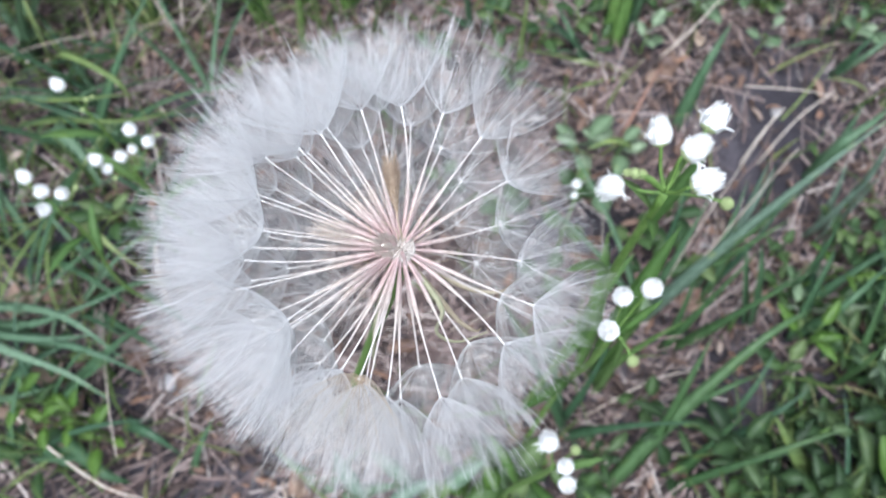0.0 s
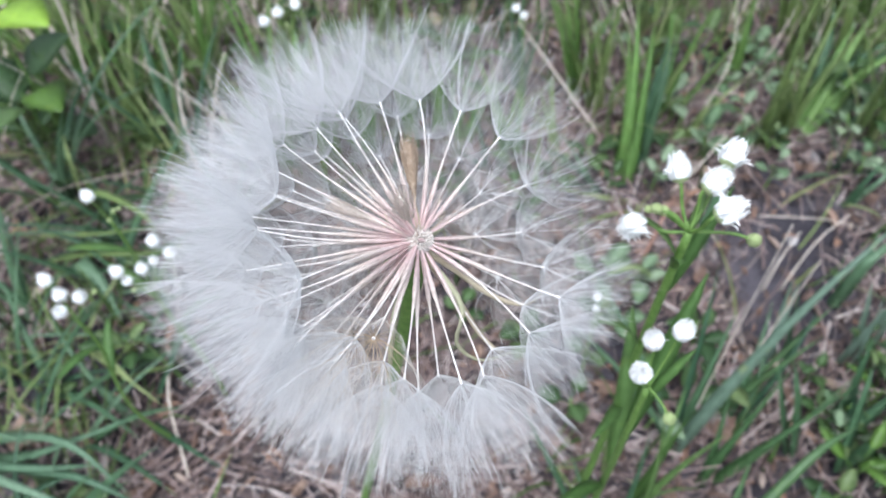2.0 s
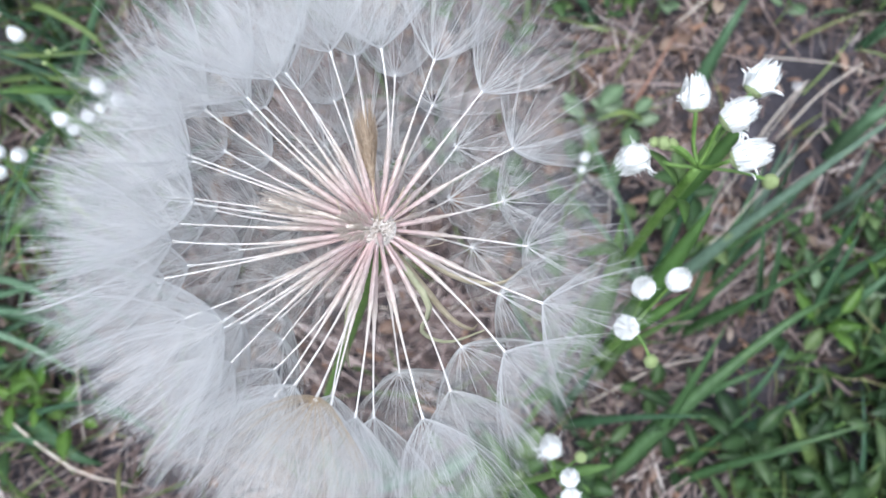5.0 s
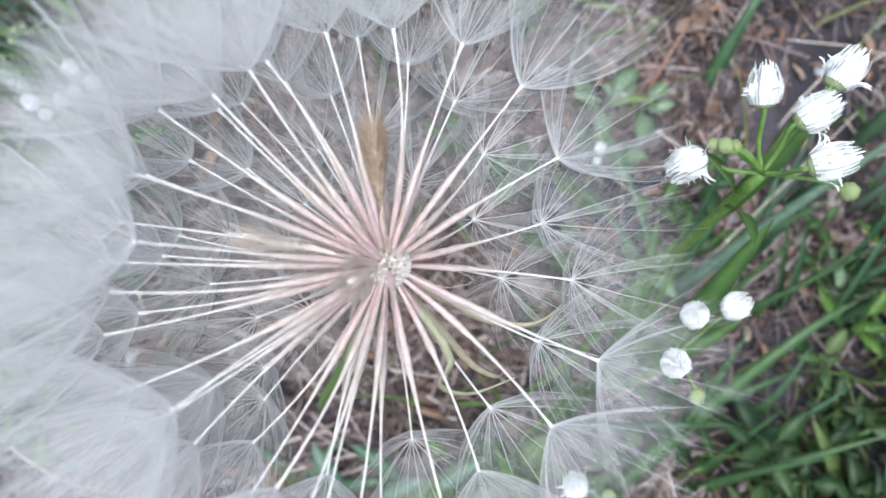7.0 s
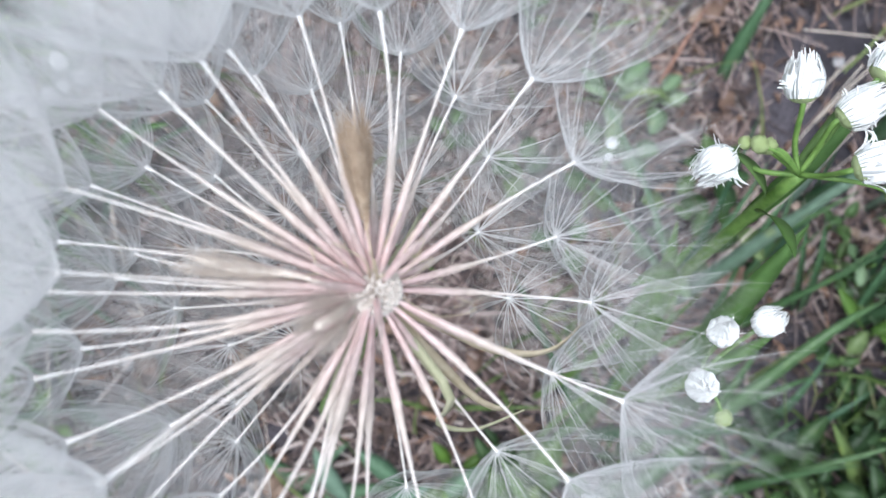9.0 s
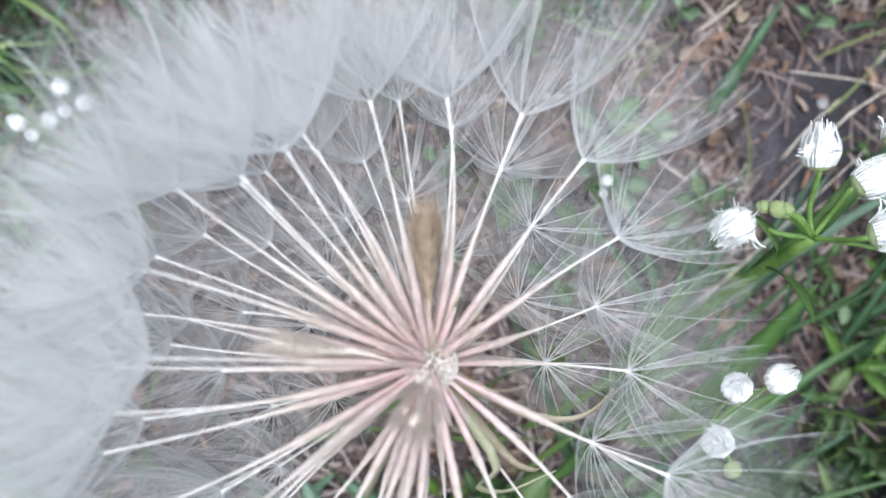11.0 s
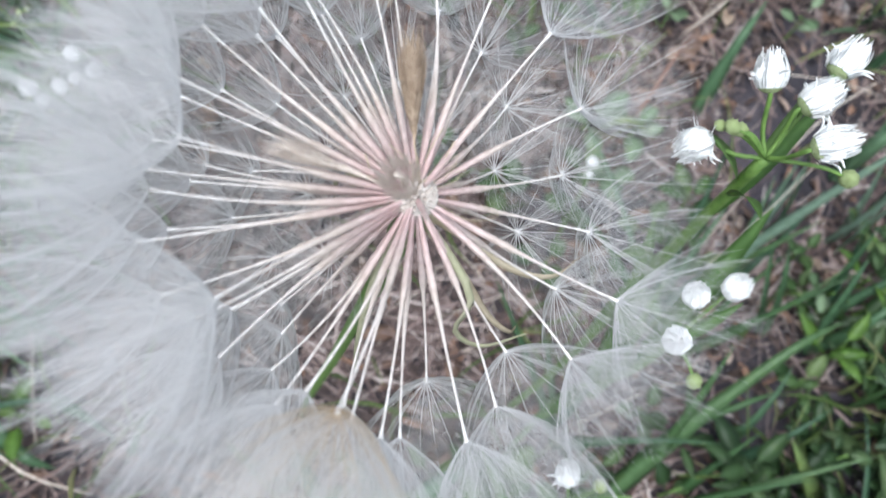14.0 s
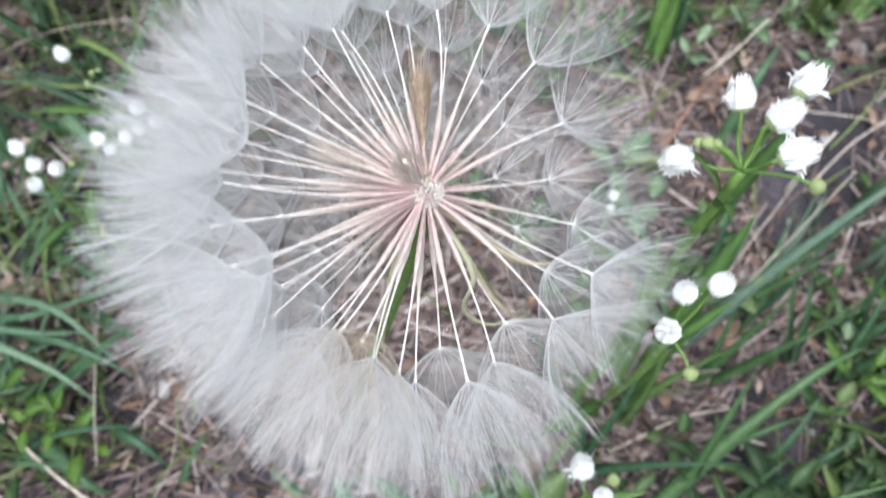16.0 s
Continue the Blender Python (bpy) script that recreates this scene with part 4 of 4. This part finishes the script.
clump(-0.380, 0.400, tuft(9, -20, 0.22, 0.0065, 22, 50, 60))
clump(-0.270, 0.440, tuft(8, 110, 0.16, 0.006, 20, 40, 60))
clump(-0.160, 0.470, tuft(8, 90, 0.13, 0.006, 8, 20, 50))
clump(-0.050, 0.500, tuft(7, 90, 0.13, 0.006, 8, 20, 50))
clump(0.060, 0.540, tuft(8, 90, 0.14, 0.006, 8, 20, 50))
for x, y in ((-0.17, 0.445), (-0.13, 0.46), (-0.09, 0.455), (-0.05, 0.465), (0.0, 0.46), (0.045, 0.455), (-0.15, 0.48), (-0.02, 0.49)):
    clump(x, y, tuft(7, 90, 0.10, 0.0055, 14, 25, 45), "upright tuft of bright green grass", BRIGHT_BLADE)
clump(-0.260, 0.180, [(60, 0.18, 0.005, 50, 35), (150, 0.12, 0.006, 40, 40), (-40, 0.12, 0.006, 40, 50)])
for _ in range(64):
    x, y = rng.uniform(-0.65, 0.65), 0.46 + 0.42 * rng.random() ** 1.4
    clump(x, y, tuft(rng.randint(5, 8), rng.uniform(40, 140), 0.15, 0.0068, 9, 25, 60), "upright tuft of pale green grass", rng.choice((PALE_BLADE, BRIGHT_BLADE, BRIGHT_BLADE, PALE_BLADE)))
for _ in range(6):
    clump(rng.uniform(-0.45, -0.28), rng.uniform(-0.02, 0.30), tuft(rng.randint(3, 5), rng.uniform(-60, 60), 0.12, 0.006, 35, 50, 50))

for _ in range(11):
    x = rng.uniform(0.17, 0.44)
    clump(x, rng.uniform(-0.04, 0.20), tuft(rng.randint(2, 4), 48, 0.12, 0.0055, 30, 42, 22), "leaning tuft of dark green grass blades", rng.choice((FRESH_BLADE, BLADE, BLADE)))
for x, y, az in ((0.245, 0.225, 80), (0.31, 0.215, 88), (0.325, 0.235, 85), (0.345, 0.255, 78)):
    clump(x, y, tuft(2, az, 0.10, 0.007, 8, 14, 12), "pair of upright blue-green grass blades", BLUE_SHEEN_BLADE)

rng.seed(41)
for x0, x1, y0, y1, count in ((-0.55, -0.18, 0.42, 0.72, 20), (0.12, 0.58, 0.52, 0.80, 14)):
    for _ in range(count):
        clump(rng.uniform(x0, x1), rng.uniform(y0, y1), tuft(rng.randint(4, 7), rng.uniform(40, 140), 0.13, 0.0042, 12, 30, 70), "upright tuft of thin bright green grass", rng.choice((BRIGHT_BLADE, PALE_BLADE)))
        clump(rng.uniform(x0, x1), rng.uniform(y0, y1), tuft(rng.randint(3, 5), rng.uniform(30, 150), 0.15, 0.0030, 20, 35, 70), "tuft of thin straw-coloured dry grass", STALK)

# ---------------------------------------------------------------- low broad-leaved weeds


def weed(x, y, n, l, w, tall=0.03, mat=WEED, peak=0.45, label="low weed with oval green leaves"):
    base = Vector((x, y, height(x, y) - 0.002))
    top = thing("weed", base, label, "weed", "low weeds")
    st = Shape()
    st.add(*tube(curve_points([(0, 0, 0), (rng.gauss(0, 0.003), rng.gauss(0, 0.003), tall * 0.6), (rng.gauss(0, 0.005), rng.gauss(0, 0.005), tall)], 6), 0.0009, 6))
    put("stem", st.mesh("stem", STEM), top)
    for k in range(n):
        az = k * 137.5 + rng.gauss(0, 15)
        z = tall * (0.3 + 0.7 * (k + 1) / n)
        b = Shape()
        ll = l * rng.uniform(0.7, 1.2)
        foot = Vector((0, 0, z))
        lean = rng.uniform(45, 75)
        petiole = arc(foot, radians(az), ll * 0.35, lean, 5, 3)
        b.add(*tube(petiole, 0.0005, 5))
        b.add(*strap(arc(petiole[-1], radians(az), ll, lean, rng.uniform(15, 55), 9, rng.gauss(0, 12)), leaf_widths(w * ll / l, 9, peak), rng.uniform(0.15, 0.4)))
        put("leaf", b.mesh("leaf", mat), top)


rng.seed(28)
for x, y, n, l, w, tall in ((-0.31, 0.075, 4, 0.045, 0.018, 0.025), (-0.30, 0.040, 3, 0.05, 0.016, 0.02), (-0.33, 0.20, 5, 0.03, 0.018, 0.03), (-0.27, 0.23, 5, 0.035, 0.02, 0.05),
                            (0.045, 0.010, 4, 0.04, 0.030, 0.03), (-0.02, 0.008, 4, 0.04, 0.026, 0.03), (0.10, 0.02, 4, 0.03, 0.02, 0.03), (0.155, 0.085, 4, 0.025, 0.018, 0.02), (0.22, 0.03, 6, 0.03, 0.02, 0.03),
                            (0.30, 0.02, 6, 0.035, 0.022, 0.04), (0.34, 0.05, 6, 0.035, 0.02, 0.04), (0.35, 0.10, 6, 0.03, 0.02, 0.04), (0.36, 0.14, 6, 0.03, 0.02, 0.04), (0.31, 0.16, 5, 0.03, 0.02, 0.03), (0.34, 0.20, 5, 0.03, 0.018, 0.03),
                            (0.265, 0.11, 5, 0.03, 0.018, 0.03), (0.37, 0.23, 5, 0.03, 0.018, 0.03), (0.325, 0.295, 3, 0.022, 0.015, 0.02), (0.40, 0.44, 4, 0.03, 0.018, 0.03), (0.25, 0.56, 5, 0.04, 0.02, 0.07), (0.22, 0.60, 5, 0.04, 0.018, 0.08),
                            (0.44, 0.50, 5, 0.035, 0.02, 0.05), (-0.24, 0.52, 5, 0.04, 0.02, 0.06), (-0.10, 0.56, 5, 0.04, 0.02, 0.05), (0.14, 0.40, 4, 0.025, 0.015, 0.03), (0.05, 0.42, 5, 0.03, 0.018, 0.04), (-0.01, 0.40, 4, 0.03, 0.016, 0.03), (0.09, 0.41, 5, 0.026, 0.018, 0.04), (0.06, 0.37, 5, 0.024, 0.016, 0.03), (0.12, 0.43, 5, 0.026, 0.017, 0.04), (0.20, 0.44, 4, 0.026, 0.016, 0.03), (0.30, 0.45, 4, 0.022, 0.015, 0.03),
                            (-0.30, 0.12, 4, 0.03, 0.016, 0.03), (-0.35, 0.05, 5, 0.035, 0.018, 0.04), (0.42, 0.02, 6, 0.035, 0.022, 0.05)):
    weed(x, y, n, l * 0.62, w * 0.58, tall)
for _ in range(30):
    x, y = rng.uniform(-0.5, 0.5), rng.uniform(0.45, 0.85)
    weed(x, y, rng.randint(3, 6), rng.uniform(0.02, 0.035), 0.016, rng.uniform(0.02, 0.06))
# most leaves here carry the thicket's shade in their colour
for _ in range(72):
    x, y = 0.50 - 0.33 * rng.random() ** 1.3, -0.06 + 0.27 * rng.random()
    if y > 0.10 + 0.5 * (x - 0.2) or 0.18 < x < 0.29 and 0.06 < y < 0.13:
        continue
    weed(x, y, rng.randint(3, 7), rng.choice((0.008, 0.012, 0.018, 0.026)), rng.uniform(0.005, 0.011), rng.uniform(0.012, 0.05), rng.choice((SHADED_WEED, SHADED_WEED, SHADED_WEED, WEED)), rng.uniform(0.35, 0.5), "low weed with small green leaves, mostly darkened for shade")
rng.seed(35)
for _ in range(26):
    x, y = rng.uniform(0.20, 0.34), rng.uniform(0.0, 0.085)
    weed(x, y, rng.randint(4, 7), rng.choice((0.010, 0.014, 0.020, 0.028)), rng.uniform(0.007, 0.013), rng.uniform(0.015, 0.05), SHADED_WEED, rng.uniform(0.35, 0.5), "low weed with small green leaves, mostly darkened for shade")
rng.seed(36)
for _ in range(40):
    x, y = rng.uniform(0.27, 0.43), rng.uniform(0.10, 0.24)
    weed(x, y, rng.randint(3, 6), rng.choice((0.010, 0.014, 0.018, 0.026)), rng.uniform(0.005, 0.011), rng.uniform(0.02, 0.06), rng.choice((VINE_DARK, WEED, WEED, GREY_LEAF)), rng.uniform(0.35, 0.5), "leafy low weed with fresh green leaves")
for _ in range(18):
    x, y = rng.uniform(0.0, 0.16), rng.uniform(0.0, 0.05)
    weed(x, y, rng.randint(3, 5), rng.choice((0.008, 0.012, 0.020)), rng.uniform(0.006, 0.013), rng.uniform(0.015, 0.04), rng.choice((SHADED_WEED, SHADED_WEED, VINE_DARK)), 0.45, "low weed with small green leaves, mostly darkened for shade")
for _ in range(34):
    x, y = rng.uniform(0.16, 0.44), rng.uniform(0.40, 0.60)
    weed(x, y, rng.randint(3, 5), rng.uniform(0.012, 0.022), 0.011, rng.uniform(0.02, 0.05), GREY_LEAF, 0.45, "low weed with small pale grey-green leaves")
for x, y in ((0.17, 0.19), (0.19, 0.24), (0.14, 0.17), (0.15, 0.30), (0.11, 0.26), (0.20, 0.20), (0.10, 0.22), (0.13, 0.26), (0.05, 0.24), (0.12, 0.30), (0.08, 0.18), (0.16, 0.22), (0.00, 0.27)):
    weed(x, y, rng.randint(3, 5), rng.uniform(0.016, 0.028), 0.014, rng.uniform(0.02, 0.04), rng.choice((GREY_LEAF, WEED)), 0.45, "low weed with small pale grey-green leaves")
weed(0.335, 0.012, 4, 0.045, 0.030, 0.05, VINE_DARK, 0.42, "weed with large bright green leaves")
weed(-0.048, 0.006, 4, 0.040, 0.010, 0.030, BLUE_SHEEN_BLADE, 0.5, "weed with long blue-green leaves")
weed(-0.012, 0.012, 4, 0.036, 0.010, 0.028, ARCHING, 0.5, "weed with long dull green leaves")
weed(0.050, 0.030, 5, 0.026, 0.019, 0.03, WEED, 0.45, "low weed with rounded bright green leaves")
for x, y in ((-0.309, 0.083), (-0.290, 0.067), (-0.271, 0.071), (-0.250, 0.054)):
    weed(x, y, 4, 0.020, 0.0095, 0.045, VINE_DARK, 0.45, "low weed with bright green pointed leaves")


def vine_leaf_weed():
    """A tall weed with three large, slightly cupped leaves near its top."""
    base = Vector((-0.392, 0.470, height(-0.392, 0.470) - 0.003))
    top = thing("weed", base, "tall weed with large yellow-green leaves, upper ones coloured as lit", "weed", "low weeds")
    st = Shape()
    st.add(*tube(curve_points([(0, 0, 0), (0.004, -0.006, 0.10), (0.010, -0.012, 0.19)], 8), 0.0013, 6))
    put("stem", st.mesh("stem", STEM), top)
    # the top leaves have their lit look in the colour, the lower leaf is darker
    for foot, az, l, w, mat in (((0.010, -0.012, 0.185), -25, 0.062, 0.046, LIT_VINE), ((0.009, -0.011, 0.18), 170, 0.055, 0.042, LIT_VINE), ((0.009, -0.011, 0.18), 75, 0.05, 0.04, LIT_VINE), ((0.004, -0.006, 0.10), -45, 0.05, 0.04, VINE_DARK)):
        b = Shape()
        stalk_line = arc(foot, radians(az), 0.012, 60, 10, 3)
        b.add(*tube(stalk_line, 0.0006, 5))
        b.add(*strap(arc(stalk_line[-1], radians(az), l, 68, 35, 10, 0), leaf_widths(w, 10, 0.4), 0.2))
        put("leaf", b.mesh("leaf", mat), top)


rng.seed(29)
vine_leaf_weed()
weed(-0.40, 0.46, 4, 0.05, 0.04, 0.10, WEED, 0.4, "weed with large broad green leaves")

# ---------------------------------------------------------------- dry stalks, dead leaves, pebbles


def stalk(points, r, label="long pale dry grass stalk", mat=None):
    base = Vector(points[0])
    s = Shape()
    pts = curve_points([Vector(p) - base for p in points], 9)
    s.add(*tube(pts, [r * (1.1 - 0.6 * k / 9) for k in range(10)], 6))
    ob = put("dry_stalk", s.mesh("dry_stalk", mat or STALK), None, Matrix.Translation(base))
    tagged(ob, label, "dry stalk", "dry stalks")


rng.seed(30)
stalk([(0.170, 0.165, -0.002), (0.195, 0.208, 0.06), (0.2143, 0.2441, 0.165)], 0.0006)
stalk([(0.172, 0.160, -0.002), (0.215, 0.205, 0.05), (0.2499, 0.2450, 0.120)], 0.0006)
stalk([(0.110, 0.075, 0.0), (0.16, 0.100, 0.012), (0.20, 0.110, 0.010)], 0.0007)
stalk([(0.140, 0.470, 0.004), (0.10, 0.50, 0.05), (0.058, 0.525, 0.10)], 0.0012)
stalk([(0.22, 0.40, 0.004), (0.28, 0.48, 0.03), (0.36, 0.60, 0.05)], 0.0009, "long thin brown grass stalk", DRY)
stalk([(-0.33, 0.070, 0.004), (-0.27, 0.045, 0.02), (-0.22, 0.012, 0.006)], 0.0011, 'long thin brown grass stalk', DRY)
stalk([(-0.24, 0.260, 0.002), (-0.235, 0.20, 0.012), (-0.205, 0.13, 0.010)], 0.0014)
stalk([(0.159, 0.320, 0.0), (0.176, 0.348, 0.02), (0.195, 0.380, 0.02)], 0.0016, "reddish brown dry stalk lying on litter", RED_STALK)
stalk([(0.199, 0.400, 0.0), (0.217, 0.405, 0.03), (0.243, 0.427, 0.05)], 0.0011)
stalk([(0.260, 0.292, 0.0), (0.270, 0.307, 0.03), (0.282, 0.319, 0.05)], 0.0009)
stalk([(0.275, 0.292, 0.0), (0.296, 0.314, 0.04), (0.321, 0.329, 0.06)], 0.0008)
stalk([(-0.347, 0.091, 0.0), (-0.304, 0.059, 0.02), (-0.243, 0.022, 0.03), (-0.205, 0.011, 0.01)], 0.0011)
stalk([(-0.279, 0.164, 0.0), (-0.236, 0.082, 0.06), (-0.215, 0.038, 0.08)], 0.0005)
stalk([(0.27, 0.365, 0.01), (0.32, 0.355, 0.018), (0.36, 0.350, 0.010)], 0.0006)
stalk([(-0.43, 0.385, 0.0), (-0.33, 0.375, 0.06), (-0.20, 0.41, 0.05)], 0.0006, 'long thin brown grass stalk', DRY)
for _ in range(170):
    x, y, h, l = rng.uniform(-0.45, 0.48), rng.uniform(-0.04, 0.62), rng.gauss(0.8, 0.9), rng.uniform(0.04, 0.15)
    if bare(x, y) > 0.5:
        continue
    z = height(x, y)
    stalk([(x, y, z), (x + l * 0.5 * math.cos(h), y + l * 0.5 * math.sin(h), z + rng.uniform(0.005, 0.02)), (x + l * math.cos(h + 0.2), y + l * math.sin(h + 0.2), z + rng.uniform(0.004, 0.03))], rng.uniform(0.00028, 0.00065), "thin dry grass stalk lying on litter", DRY if rng.random() < 0.75 else STALK)


for k in range(170):
    x, y, h, l = rng.uniform(-0.5, 0.6) if k < 110 else rng.uniform(0.18, 0.52), 0.44 + (0.42 if k < 110 else 0.3) * rng.random(), rng.gauss(0.9, 0.5), rng.uniform(0.08, 0.2)
    z, up = height(x, y), rng.uniform(0.01, 0.08)
    stalk([(x, y, z), (x + l * 0.5 * math.cos(h), y + l * 0.5 * math.sin(h), z + up * 0.7), (x + l * math.cos(h + 0.2), y + l * math.sin(h + 0.2), z + up)], rng.uniform(0.00032, 0.00075), "thin pale dry grass stalk leaning in grass", DRY if rng.random() < 0.25 else STALK)


def dead_leaf(x, y, l, w, az, z=0.006):
    s = Shape()
    pts = [Vector((l * (k / 8 - 0.5), 0, 0.004 * math.sin(k * 0.9) + 0.003)) for k in range(9)]
    s.add(*strap(pts, leaf_widths(w, 8, 0.45), rng.uniform(0.2, 0.7), thick=0.0006))
    ob = put("dead_leaf", s.mesh("dead_leaf", DEAD), None, Matrix.Translation((x, y, height(x, y) + z)) @ Matrix.Rotation(radians(az), 4, "Z") @ Matrix.Rotation(rng.gauss(0, 0.2), 4, "X"))
    tagged(ob, "curled brown dead leaf lying on the ground", "dead leaf", "dead leaves")


rng.seed(31)
for x, y, l, w, az in ((-0.266, 0.405, 0.018, 0.010, 120), (-0.223, 0.414, 0.026, 0.012, 130), (-0.285, 0.455, 0.045, 0.03, 20), (-0.337, 0.164, 0.03, 0.018, 30), (-0.301, 0.162, 0.024, 0.014, 120), (-0.275, 0.405, 0.026, 0.011, 110), (-0.325, 0.175, 0.032, 0.016, 160), (-0.29, 0.165, 0.026, 0.014, 60), (0.06, 0.06, 0.028, 0.012, 20), (-0.20, 0.10, 0.03, 0.014, 140), (0.13, 0.34, 0.04, 0.008, 60), (0.09, 0.30, 0.03, 0.01, 120),
                       (-0.03, 0.13, 0.03, 0.012, 15), (0.02, 0.11, 0.026, 0.012, 80), (-0.24, 0.12, 0.025, 0.012, 30), (0.15, 0.12, 0.025, 0.011, 100), (0.12, 0.20, 0.028, 0.012, 10), (0.20, 0.165, 0.03, 0.014, 150), (0.203, 0.170, 0.026, 0.016, 40), (0.205, 0.387, 0.035, 0.018, 70), (0.195, 0.375, 0.028, 0.014, 20), (0.030, 0.047, 0.034, 0.016, 10), (-0.31, 0.105, 0.034, 0.016, 30), (-0.345, 0.165, 0.03, 0.018, 100), (-0.11, 0.03, 0.03, 0.012, 70)):
    dead_leaf(x, y, l, w, az)
for _ in range(105):
    x, y = rng.uniform(-0.45, 0.45), rng.uniform(-0.02, 0.7)
    if bare(x, y) > 0.5:
        continue
    dead_leaf(x, y, rng.uniform(0.012, 0.03), rng.uniform(0.006, 0.013), rng.uniform(0, 360), rng.uniform(0.002, 0.010))


def pebble(x, y, r):
    bm = bmesh.new()
    bmesh.ops.create_icosphere(bm, subdivisions=2, radius=r)
    for v in bm.verts:
        v.co *= 1 + 0.35 * noise.noise(v.co * 0.9 / r + Vector((x * 50, y * 50, 0)))
        v.co.z *= 0.6
    me = bpy.data.meshes.new("pebble")
    bm.to_mesh(me)
    bm.free()
    me.materials.append(PEBBLE)
    tagged(put("pebble", me, None, pose(x, y, height(x, y) + r * 0.3, 0, 0, rng.uniform(0, 360))), "small grey-white stone chip in the soil", "pebble", "pebbles")


for x, y, r in ((0.223, 0.221, 0.006), (0.231, 0.213, 0.005), (0.335, 0.055, 0.009), (-0.215, 0.100, 0.008), (0.345, 0.445, 0.008), (0.30, 0.345, 0.005), (0.36, 0.075, 0.007), (-0.205, 0.108, 0.005)):
    pebble(x, y, r)
for _ in range(40):
    pebble(rng.uniform(-0.4, 0.45), rng.uniform(0, 0.6), rng.uniform(0.0015, 0.004))
